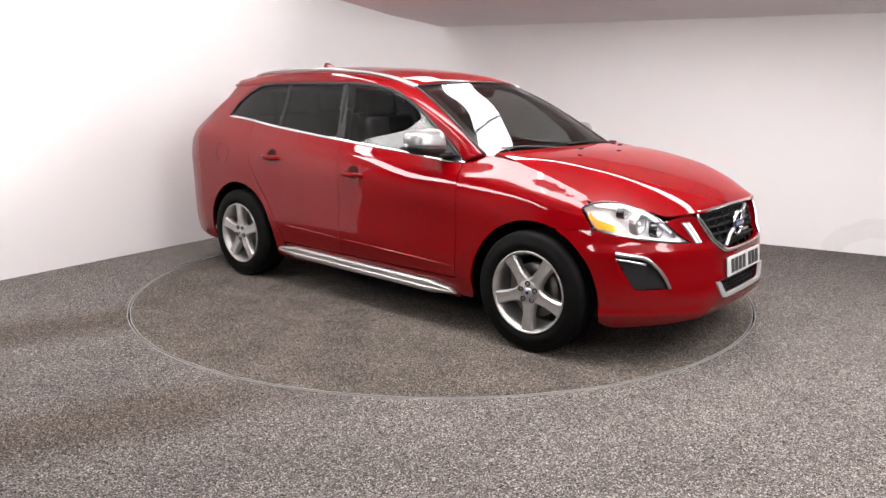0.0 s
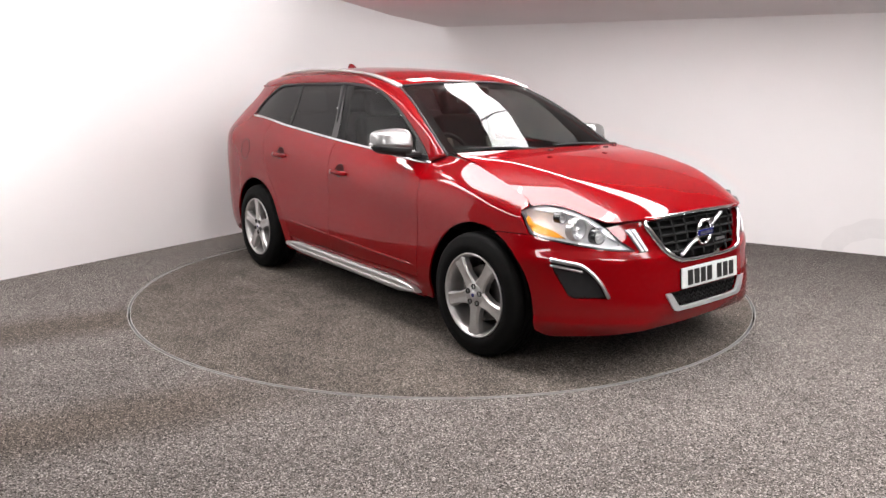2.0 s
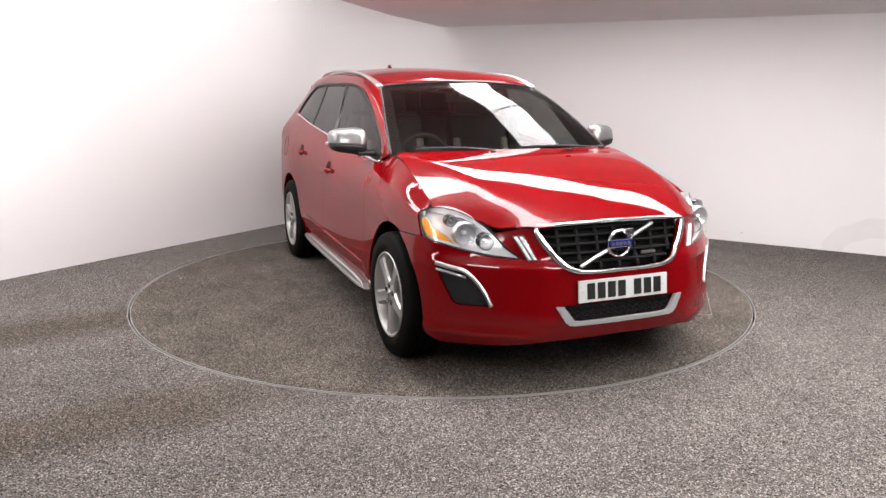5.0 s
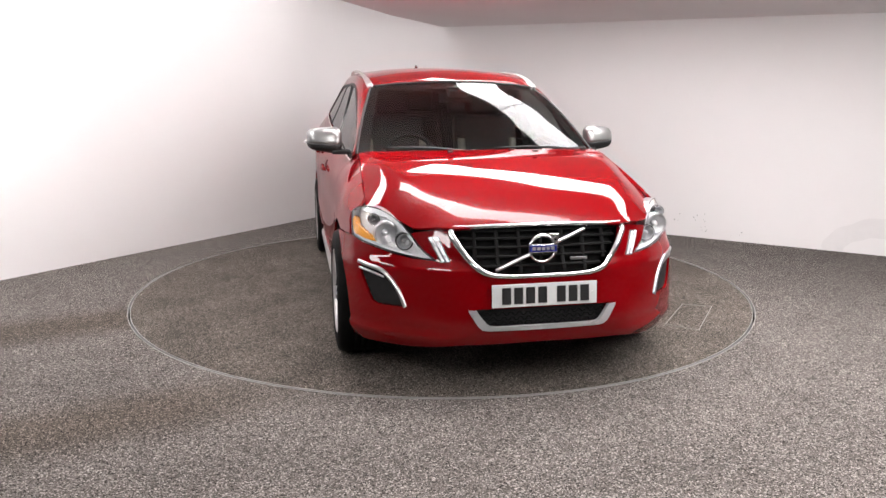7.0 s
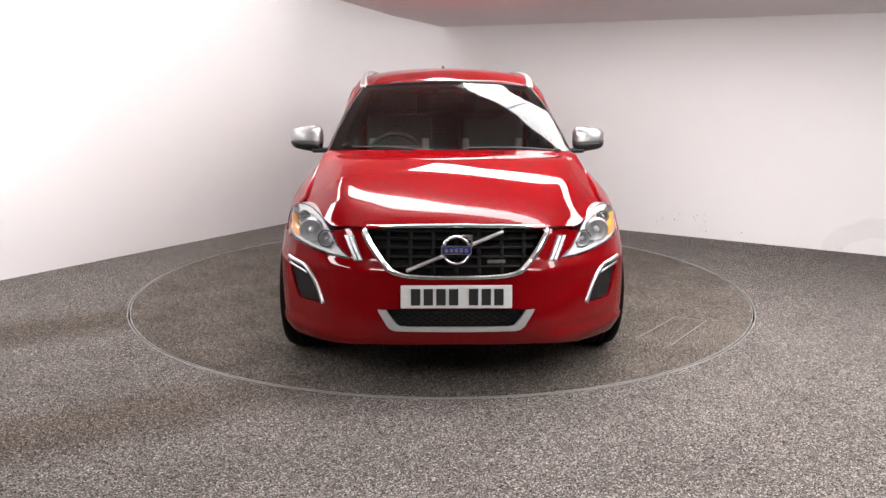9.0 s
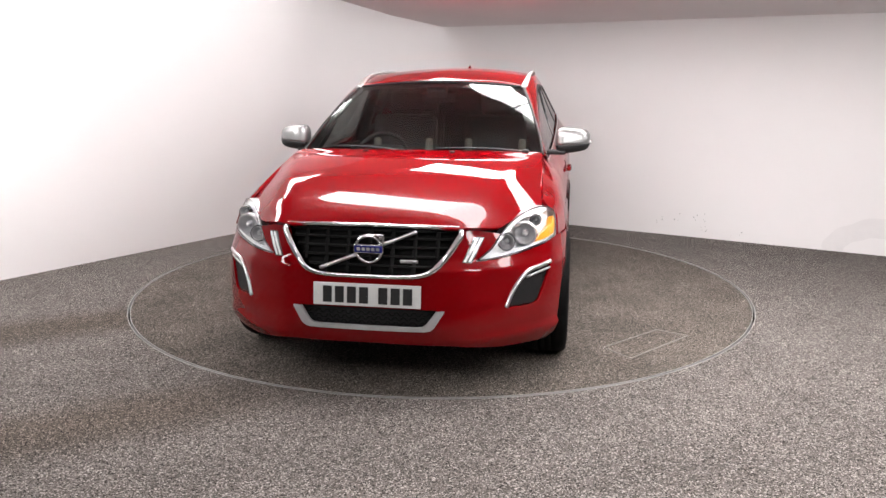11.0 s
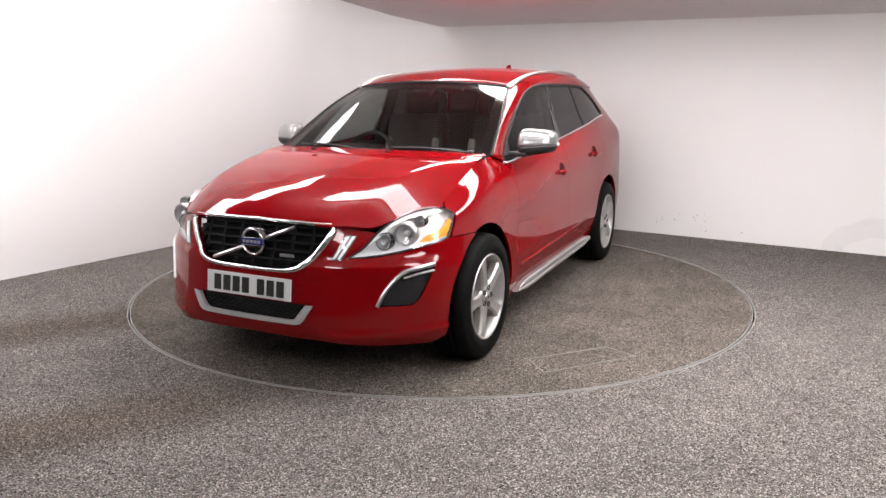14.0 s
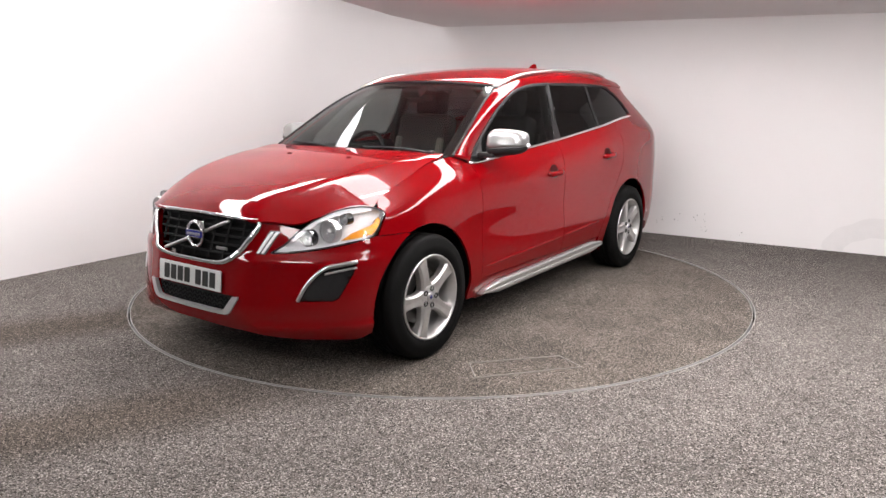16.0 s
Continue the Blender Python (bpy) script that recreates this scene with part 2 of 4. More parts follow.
def ceiling_or_fill_run(across, start, panels, width, drop, deep):
    """A run of opal light boxes end to end, with thin dark joints between them. Also builds the unseen fill runs."""
    lamp = new("ceiling_or_fill_light")
    tagged(lamp, "long white light of opal panels, lit; two of the four runs are added fill", "lamp", "ceiling light panels")
    p = STEP * across + RUN * (start + panels * PANEL / 2)
    lamp.matrix_world = Matrix.Translation((p.x, p.y, 2.238 - 0.022 * p.x - drop)) @ Matrix.Rotation(0.022, 4, "Y") @ pose(0, 0, 0, 0, 0, LAMP_TURN)
    length = panels * PANEL
    # the dropped fill runs get a wide added brim that shades the ceiling
    part("housing", box_bm((length + 0.03, width + (0.03 if drop < 0.05 else 0.40), 0.03), (0, 0, -0.018), 0.004), LAMP_FRAME, lamp)
    for k in range(panels):
        part("diffuser", box_bm((PANEL - 0.022, width, deep), ((k - (panels - 1) / 2) * PANEL, 0, -0.034 - deep / 2)), GLOW, lamp, "glowing white diffuser")
    if drop > 0.05:
        for x in (-0.4 * length, 0.0, 0.4 * length):
            part("hanger", box_bm((0.012, 0.012, drop), (x, 0, drop / 2 - 0.004)), LAMP_FRAME, lamp, "thin grey hanger rod")
    return lamp


def wall_or_fill_run(a, b, panels, z, width):
    """A narrow run of the same panels beside the wall, above the edge of the lowered ceiling."""
    lamp = new("ceiling_or_fill_light")
    tagged(lamp, "narrow white light panels along the wall, lit; the higher run is added fill", "lamp", "ceiling light panels")
    p = plan(a, b + panels * PANEL / 2)
    lamp.matrix_world = Matrix.Translation((p[0], p[1], z)) @ pose(0, 0, 0, 0, 0, LAMP_TURN + 90)
    part("housing", box_bm((panels * PANEL + 0.03, width + 0.03, 3.29 - z), (0, 0, (3.29 - z) / 2 + 0.004), 0.004), LAMP_FRAME, lamp)
    for k in range(panels):
        part("diffuser", box_bm((PANEL - 0.022, width, 0.06), ((k - (panels - 1) / 2) * PANEL, 0, -0.03)), GLOW, lamp, "glowing white diffuser")
    return lamp


LAMP_TURN, PANEL = -34, 1.2
RUN, STEP = Vector((0.829, -0.559)), Vector((0.559, 0.829))
ceiling_or_fill_run(0.45, -0.55, 4, 0.46, -0.03, 0.012)
# box deepened so that its glowing sides add light to the upper walls
ceiling_or_fill_run(-1.28, -0.30, 4, 0.36, 0.012, 0.13)
# unseen run, added to brighten floor and wall at the right front
ceiling_or_fill_run(-2.60, 3.40, 1, 0.30, 0.06, 0.20)
# unseen run near the camera, added as fill for far wall and headlamps
ceiling_or_fill_run(-4.40, 0.90, 1, 0.12, 0.06, 0.30)
# runs in the open strip between the lowered ceiling and the wall
# the high run is unseen, added to brighten the rounded corner
wall_or_fill_run(0.95, 1.3, 3, 3.0, 0.18)
wall_or_fill_run(1.20, 4.5, 4, 2.42, 0.36)


# ---- car: materials ----
RED = varied(material("red_car_paint", (0.17, 0.0006, 0.0022), 0.5, coat=0.8, spec=0.0), (0.165, 0.0006, 0.0022), 0.03, 3.0)
BLACK_TRIM = varied(material("black_plastic_trim", (0.009, 0.009, 0.0095), 0.5, spec=0.3), (0.009, 0.009, 0.0095), 0.2, 30, 0.2, 500)
GLOSS_BLACK = material("gloss_black_trim", (0.008, 0.008, 0.009), 0.12, coat=0.5)
RUBBER = varied(material("tyre_rubber", (0.02, 0.02, 0.02), 0.65, spec=0.06), (0.005, 0.0049, 0.0048), 0.25, 14, 0.15, 300, 0.08)
DARK = material("dark_underbody", (0.004, 0.004, 0.004), 0.8, spec=0.2)
CHROME = material("chrome", (0.75, 0.75, 0.76), 0.13, 1.0)
SATIN = varied(material("satin_silver", (0.62, 0.62, 0.63), 0.28, 1.0), (0.62, 0.62, 0.63), 0.04, 20)
SILVER = varied(material("silver_paint", (0.27, 0.27, 0.27), 0.35, 0.8, coat=0.4), (0.27, 0.27, 0.27), 0.05, 12)
ALLOY = varied(material("alloy_silver", (0.46, 0.45, 0.44), 0.38, 0.75, coat=0.2), (0.46, 0.45, 0.44), 0.06, 25)
AMBER = material("amber_lens", (0.85, 0.33, 0.02), 0.2, coat=0.6)
BLUE = material("blue_badge", (0.015, 0.02, 0.16), 0.25, coat=0.5)
PLATE = material("plate_white", (0.58, 0.59, 0.58), 0.35)
INK = material("plate_black", (0.012, 0.012, 0.012), 0.4)
LEATHER = varied(material("dark_leather", (0.006, 0.006, 0.0065), 0.5, spec=0.25), (0.006, 0.006, 0.0065), 0.2, 20, 0.2, 250)
CREAM = varied(material("cream_leather", (0.20, 0.18, 0.155), 0.5), (0.20, 0.18, 0.155), 0.08, 15, 0.2, 250)
DASH = varied(material("dashboard_plastic", (0.006, 0.006, 0.0063), 0.6, spec=0.25), (0.006, 0.006, 0.0063), 0.2, 30, 0.3, 400)
DISC_IRON = material("brake_iron", (0.16, 0.15, 0.145), 0.45, 0.9)
SLIM_LENS = material("slim_lamp_lens", (0.30, 0.30, 0.31), 0.2, 0.6)
TRIM_SILVER = varied(material("satin_silver_paint", (0.46, 0.46, 0.47), 0.32, 0.4, coat=0.3), (0.46, 0.46, 0.47), 0.05, 20)
LAMP_SILVER = varied(material("lamp_silver", (0.88, 0.88, 0.89), 0.28, 0.0, coat=0.6), (0.88, 0.88, 0.89), 0.05, 60)
GREY_LENS = material("grey_reflector", (0.80, 0.80, 0.81), 0.25, 0.35)


def glass(name, tint, rough=0.0):
    m = bpy.data.materials.new(name)
    m.use_nodes = True
    n, l = m.node_tree.nodes, m.node_tree.links
    n.remove(n["Principled BSDF"])
    out = n["Material Output"]
    mix, clear, gloss = n.new("ShaderNodeMixShader"), n.new("ShaderNodeBsdfTransparent"), n.new("ShaderNodeBsdfGlossy")
    clear.inputs[0].default_value = (*tint, 1)
    gloss.inputs["Roughness"].default_value = rough
    lw, power, fr = n.new("ShaderNodeLayerWeight"), n.new("ShaderNodeMath"), n.new("ShaderNodeMath")
    lw.inputs["Blend"].default_value = 0.5
    power.operation, power.inputs[1].default_value = "POWER", 5.0
    fr.operation, fr.inputs[1].default_value, fr.inputs[2].default_value = "MULTIPLY_ADD", 0.94, 0.036
    l.new(lw.outputs["Facing"], power.inputs[0])
    l.new(power.outputs[0], fr.inputs[0])
    l.new(fr.outputs[0], mix.inputs[0])
    l.new(clear.outputs[0], mix.inputs[1])
    l.new(gloss.outputs[0], mix.inputs[2])
    l.new(mix.outputs[0], out.inputs[0])
    return m


WINDSCREEN = glass("windscreen_glass", (0.50, 0.53, 0.51))
SIDE_GLASS = glass("side_glass", (0.34, 0.36, 0.36))
DARK_GLASS = glass("privacy_glass", (0.055, 0.055, 0.06))
LENS_GLASS = glass("lamp_lens", (0.94, 0.95, 0.96))


# ---- car: surfaces ----
def spline(points):
    """A smooth curve y(x) through a few points, free of overshoot. Takes numbers or arrays."""
    px, py = np.array([p[0] for p in points], float), np.array([p[1] for p in points], float)
    o = np.argsort(px)
    px, py = px[o], py[o]
    d = np.diff(py) / np.diff(px)
    m = np.zeros_like(py)
    m[1:-1] = np.where(d[1:] * d[:-1] > 0, 2 * d[1:] * d[:-1] / np.where(d[1:] + d[:-1] == 0, 1, d[1:] + d[:-1]), 0)
    m[0], m[-1] = d[0], d[-1]

    def f(x):
        x = np.asarray(x, float)
        i = np.clip(np.searchsorted(px, x) - 1, 0, len(px) - 2)
        h = px[i + 1] - px[i]
        u = np.clip((x - px[i]) / h, -0.5, 1.5)
        return ((1 + 2 * u) * (1 - u) ** 2 * py[i] + u * (1 - u) ** 2 * h * m[i] + u * u * (3 - 2 * u) * py[i + 1] + u * u * (u - 1) * h * m[i + 1])
    return f


def curve3(points):
    """A smooth space curve through points, by a parameter from 0 to 1 along its length."""
    P = np.array(points, float)
    s = np.concatenate([[0], np.cumsum(np.linalg.norm(np.diff(P, axis=0), axis=1))])
    s /= s[-1]
    fs = [catmull(s, P[:, k]) for k in range(P.shape[1])]
    return lambda t: np.stack([f(t) for f in fs], -1)


def catmull(px, py):
    m = np.gradient(py, px)

    def f(x):
        x = np.asarray(x, float)
        i = np.clip(np.searchsorted(px, x) - 1, 0, len(px) - 2)
        h = px[i + 1] - px[i]
        u = (x - px[i]) / h
        return ((1 + 2 * u) * (1 - u) ** 2 * py[i] + u * (1 - u) ** 2 * h * m[i] + u * u * (3 - 2 * u) * py[i + 1] + u * u * (u - 1) * h * m[i + 1])
    return f


# side of the body, row by row from the sill to the roof: height and half-width along the car
ROWS = [
    (spline([(-2.4, 0.20), (0, 0.20), (2, 0.20)]), spline([(-2.4, 0.60), (-2.2, 0.76), (-1.9, 0.84), (-0.9, 0.86), (0.8, 0.86), (1.9, 0.86)])),
    (spline([(-2.4, 0.34), (-0.8, 0.35), (0.8, 0.33), (2, 0.32)]), spline([(-2.4, 0.64), (-2.2, 0.80), (-1.9, 0.885), (-1.4, 0.915), (-0.9, 0.902), (0.8, 0.902), (1.4, 0.920), (1.9, 0.90)])),
    (spline([(-2.4, 0.52), (-0.8, 0.475), (0.85, 0.41), (2, 0.38)]), spline([(-2.4, 0.655), (-2.2, 0.815), (-1.9, 0.905), (-1.4, 0.932), (-0.8, 0.926), (0, 0.924), (0.85, 0.912), (1.4, 0.926), (1.9, 0.905)])),
    (spline([(-2.4, 0.72), (0, 0.68), (2, 0.60)]), spline([(-2.4, 0.66), (-2.2, 0.82), (-1.9, 0.905), (-1.4, 0.930), (-0.8, 0.917), (0, 0.913), (0.85, 0.905), (1.4, 0.924), (1.9, 0.902)])),
    (spline([(-2.4, 0.98), (-1.2, 0.965), (0, 0.91), (0.85, 0.86), (1.4, 0.79), (2, 0.74)]), spline([(-2.4, 0.66), (-2.2, 0.82), (-1.9, 0.893), (-1.4, 0.915), (-0.8, 0.906), (0, 0.901), (0.85, 0.895), (1.4, 0.906), (1.7, 0.876), (1.9, 0.85)])),
    (spline([(-2.4, 1.13), (-1.2, 1.10), (-0.3, 1.04), (0.5, 0.985), (0.85, 0.965), (1.4, 0.90), (1.7, 0.83), (2, 0.77)]), spline([(-2.4, 0.63), (-2.2, 0.79), (-1.9, 0.872), (-1.4, 0.873), (-0.8, 0.868), (0, 0.860), (0.5, 0.848), (0.85, 0.852), (1.1, 0.862), (1.4, 0.872), (1.7, 0.858), (1.9, 0.835)])),
    (spline([(-2.4, 1.24), (-1.64, 1.262), (-0.99, 1.195), (-0.288, 1.124), (0.3, 1.073), (0.79, 1.030), (1.075, 1.072), (1.4, 0.995), (1.72, 0.885), (2, 0.80)]),
     spline([(-2.4, 0.57), (-2.2, 0.70), (-1.9, 0.775), (-1.64, 0.786), (-0.99, 0.805), (-0.288, 0.803), (0.3, 0.795), (0.79, 0.783), (1.075, 0.762), (1.4, 0.775), (1.72, 0.790), (1.9, 0.77)])),
    (spline([(-2.4, 1.46), (-1.85, 1.50), (-1.32, 1.515), (-0.36, 1.518), (0.1, 1.50), (0.6, 1.45), (2, 1.4)]), spline([(-2.4, 0.45), (-2.0, 0.57), (-1.64, 0.645), (-1.32, 0.660), (-0.99, 0.655), (-0.36, 0.662), (0.1, 0.668), (0.6, 0.66), (2, 0.6)])),
]


def side_y(x, z):
    x, z = np.asarray(x, float), np.asarray(z, float)
    Z, Y = np.stack([r[0](x) for r in ROWS]), np.stack([r[1](x) for r in ROWS])
    d = np.diff(Y, axis=0) / np.diff(Z, axis=0)
    m = np.zeros_like(Y)
    m[1:-1] = 0.5 * (d[1:] + d[:-1])
    m[0], m[-1] = d[0], d[-1]
    i = np.clip((Z[1:-1] < z).sum(0), 0, len(ROWS) - 2)
    k = np.arange(x.size).reshape(x.shape)
    def pick(A, j):
        return np.take_along_axis(A.reshape(A.shape[0], -1), j.reshape(1, -1), 0).reshape(x.shape)
    z0, z1, y0, y1, m0, m1 = pick(Z, i), pick(Z, i + 1), pick(Y, i), pick(Y, i + 1), pick(m, i), pick(m, i + 1)
    h = z1 - z0
    u = np.clip((z - z0) / h, -0.3, 1.6)
    return (1 + 2 * u) * (1 - u) ** 2 * y0 + u * (1 - u) ** 2 * h * m0 + u * u * (3 - 2 * u) * y1 + u * u * (u - 1) * h * m1


def side_point(s, out=0.0):
    def f(uv):
        y = side_y(uv[:, 0], uv[:, 1]) + out
        return np.stack([uv[:, 0], s * y, uv[:, 1]], 1)
    return f


# front of the car: a plan curve shared by all heights, moved and narrowed with the height
NOSE = np.array([(0, 0), (-0.003, 0.2), (-0.016, 0.34), (-0.040, 0.44), (-0.079, 0.52), (-0.165, 0.65), (-0.255, 0.75), (-0.35, 0.835), (-0.45, 0.888), (-0.56, 0.918), (-0.70, 0.932)])
NOSE_S = np.concatenate([[0], np.cumsum(np.hypot(*np.diff(NOSE, axis=0).T))])
NOSE_X, NOSE_Y = catmull(NOSE_S, NOSE[:, 0]), catmull(NOSE_S, NOSE[:, 1])
FRONT_X = spline([(0.18, 2.16), (0.225, 2.20), (0.29, 2.242), (0.36, 2.258), (0.44, 2.250), (0.56, 2.234), (0.618, 2.230), (0.645, 2.216), (0.663, 2.203), (0.70, 2.193), (0.74, 2.180), (0.81, 2.153), (0.86, 2.12), (0.92, 2.07)])
FRONT_W = spline([(0.18, 0.96), (0.26, 0.985), (0.36, 1.0), (0.5, 1.005), (0.60, 1.004), (0.645, 0.999), (0.70, 0.992), (0.74, 0.984), (0.80, 0.970), (0.92, 0.942)])


def front_w(z, a):
    """The nose narrows above the bumper only towards its corners."""
    k = np.clip((np.asarray(a) - 0.42) / 0.30, 0, 1)
    return 1 + (FRONT_W(z) - 1) * k * k * (3 - 2 * k)


def front_point(out=0.0):
    def f(uv):
        s, z = uv[:, 0], uv[:, 1]
        a = np.abs(s)
        x, y = FRONT_X(z) + NOSE_X(a), NOSE_Y(a)
        dx, dy = NOSE_X(a + 0.002) - NOSE_X(a - 0.002), NOSE_Y(a + 0.002) - NOSE_Y(a - 0.002)
        n = np.hypot(dx, dy)
        lip = 0.017 * np.clip((0.325 - z) / 0.022, 0, 1) * np.clip((a - 0.36) / 0.12, 0, 1)     # lower lip beside the intake
        o = out + lip
        return np.stack([x + o * dy / n, np.sign(s) * (y * front_w(z, a) - o * dx / n), z], 1)
    return f


def at_y(y, z=0.5):
    """Distance along the nose at a half-width."""
    return float(np.interp(y, NOSE[:, 1] * front_w(z, NOSE_S), NOSE_S))


def at_x(x, z):
    """Distance along the nose at a station behind the front."""
    return float(np.interp(float(FRONT_X(z)) - x, -NOSE[:, 0], NOSE_S))


BONNET_Z = spline([(0.9, 1.112), (1.05, 1.107), (1.3, 1.092), (1.6, 1.044), (1.9, 0.965), (2.05, 0.904), (2.115, 0.864), (2.17, 0.808)])
BONNET_DROP = spline([(0.9, 0.012), (1.05, 0.02), (1.4, 0.095), (1.7, 0.15), (1.95, 0.226), (2.06, 0.286), (2.17, 0.178)])


def bonnet_point(out=0.0):
    """Nearly flat between two creases that run from the screen's corners to the grille, falling away outside them."""
    def f(uv):
        x, y = uv[:, 0], np.abs(uv[:, 1])
        c = 0.69 - 0.20 * (x - 1.2)
        soft = 0.014 + 0.12 * np.clip((x - 1.75) / 0.35, 0, 1)
        def past(w):
            return 0.5 * (w + np.sqrt(w * w + soft ** 2))
        fall = (past(y - c) - past(-c)) / (past(0.775 - c) - past(-c))
        drop = BONNET_DROP(x)
        crown = np.minimum(0.6 * drop, 0.026)
        z = BONNET_Z(x) - crown * (y / 0.775) ** 2 - (drop - crown) * np.clip(fall, 0, None) ** 1.1
        return np.stack([x, uv[:, 1], z + out], 1)
    return f


# ---- car: panels ----
def dense(keys, step):
    """Points at even steps along a closed outline of key points."""
    out = []
    for a, b in zip(keys, list(keys[1:]) + [keys[0]]):
        n = max(1, int(math.ceil(math.dist(a, b) / step)))
        out += [(a[0] + (b[0] - a[0]) * i / n, a[1] + (b[1] - a[1]) * i / n) for i in range(n)]
    return out


def arc(cx, cz, r, a0, a1, n=24):
    return [(cx + r * math.cos(radians(a0 + (a1 - a0) * i / n)), cz + r * math.sin(radians(a0 + (a1 - a0) * i / n))) for i in range(n + 1)]


def smooth2(keys, n=12):
    """A smooth open line through key points of a plan."""
    return [tuple(p) for p in curve3(keys)(np.linspace(0, 1, n * (len(keys) - 1) + 1))]


def inside(P, poly):
    """Which of the points lie inside an outline."""
    P, A = np.atleast_2d(np.array(P, float)), np.array(poly, float)
    B = np.roll(A, -1, 0)
    x, y = P[:, :1], P[:, 1:]
    cut = (A[:, 1] > y) != (B[:, 1] > y)
    dy = np.where(B[:, 1] == A[:, 1], 1e-12, B[:, 1] - A[:, 1])
    return (cut & (x < (B[:, 0] - A[:, 0]) * (y - A[:, 1]) / dy + A[:, 0])).sum(1) % 2 == 1


def inset(poly, d):
    area = sum(a[0] * b[1] - b[0] * a[1] for a, b in zip(poly, poly[1:] + poly[:1]))
    s = d if area > 0 else -d
    out = []
    for p, q, r in zip(poly[-1:] + poly[:-1], poly, poly[1:] + poly[:1]):
        tx, ty = r[0] - p[0], r[1] - p[1]
        n = math.hypot(tx, ty) or 1
        out.append((q[0] - ty / n * s, q[1] + tx / n * s))
    return out


def sheet(name, outline, point, mat, parent, label="", step=0.025, holes=(), gap=0.002, flange=0.014, out=None):
    """A panel of the surface point(u, v) inside an outline, with turned-in edges. out: a point that it faces away from."""
    from mathutils.geometry import delaunay_2d_cdt
    rim = inset(dense(outline, step * 0.6), gap)
    gaps = [inset(dense(h, step * 0.6), -gap) for h in holes]
    loops = [rim] + gaps
    xs, ys = [p[0] for p in rim], [p[1] for p in rim]
    border = np.array([p for lp in loops for p in lp])
    verts, edges = [], []
    for lp in loops:
        k = len(verts)
        verts += lp
        edges += [(k + i, k + (i + 1) % len(lp)) for i in range(len(lp))]
    gx, gy = np.meshgrid(np.arange(min(xs), max(xs), step), np.arange(min(ys), max(ys), step * 0.866))
    gx[1::2] += step / 2
    fill = np.stack([gx.ravel(), gy.ravel()], 1)
    ok = inside(fill, rim)
    for h in gaps:
        ok &= ~inside(fill, h)
    fill = fill[ok]
    far = np.array([((border - q) ** 2).sum(1).min() > (0.45 * step) ** 2 for q in fill], bool)
    verts += [tuple(q) for q in fill[far]] if len(fill) else []
    co, _, tris, *_ = delaunay_2d_cdt([Vector(v) for v in verts], edges, [], 0, 1e-6)
    uv = np.array([tuple(c) for c in co])
    tri = np.array([list(t) for t in tris])
    mid = uv[tri].mean(1)
    ok = inside(mid, rim)
    for h in gaps:
        ok &= ~inside(mid, h)
    keep = tri[ok]
    P = point(uv)
    away = np.array(out if out is not None else (0.0, 0.0, 0.6))
    T = keep
    nrm = np.cross(P[T[:, 1]] - P[T[:, 0]], P[T[:, 2]] - P[T[:, 0]])
    if (nrm * (P[T].mean(1) - away)).sum() < 0:
        T = T[:, ::-1]
        nrm = -nrm
    vn = np.zeros_like(P)
    for k in range(3):
        np.add.at(vn, T[:, k], nrm)
    vn /= np.maximum(np.linalg.norm(vn, axis=1, keepdims=True), 1e-12)
    faces = [tuple(int(i) for i in t) for t in T]
    used = {}
    for t in faces:
        for a, b in ((t[0], t[1]), (t[1], t[2]), (t[2], t[0])):
            used[(a, b)] = used.get((a, b), 0) + 1
    lone = [e for e in used if (e[1], e[0]) not in used]
    back = {}
    allv = [tuple(p) for p in P]
    if flange:
        for e in lone:
            for i in e:
                if i not in back:
                    back[i] = len(allv)
                    allv.append(tuple(P[i] - vn[i] * flange))
        faces += [(b, a, back[a], back[b]) for a, b in lone]
    ob = mesh_object(name, allv, faces, mat, parent, label, True)
    me = ob.data
    sharp = {tuple(sorted(e)) for e in lone}
    for e in me.edges:
        if tuple(sorted(e.vertices)) in sharp:
            e.use_edge_sharp = True
    return ob


def loft(name, c1, c2, mat, parent, label="", bulge=0.0, n=60, m=6, out=(0, 0, 0.6), flange=0.012, grid=None):
    """A strip between two space curves, bulging outwards; or a ready grid of points."""
    if grid is None:
        t = np.linspace(0, 1, n + 1)
        A, B = c1(t), c2(t)
        w = np.linspace(0, 1, m + 1)[None, :, None]
        G = A[:, None] * (1 - w) + B[:, None] * w
        mid = G - np.array(out)
        mid[..., 0] *= 0.0
        mid /= np.linalg.norm(mid, axis=-1, keepdims=True)
        G = G + mid * bulge * 4 * w * (1 - w)
    else:
        G = grid
    n, m = G.shape[0] - 1, G.shape[1] - 1
    V = G.reshape(-1, 3)
    F = [(i * (m + 1) + j, (i + 1) * (m + 1) + j, (i + 1) * (m + 1) + j + 1, i * (m + 1) + j + 1) for i in range(n) for j in range(m)]
    a = np.array(F)
    nr = np.cross(V[a[:, 2]] - V[a[:, 0]], V[a[:, 3]] - V[a[:, 1]])
    if (nr * (V[a].mean(1) - np.array(out))).sum() < 0:
        F = [f[::-1] for f in F]
    ob = mesh_object(name, V, F, mat, parent, label, True)
    if flange:
        md = ob.modifiers.new("thickness", "SOLIDIFY")
        md.thickness, md.offset = flange, -1
    return ob


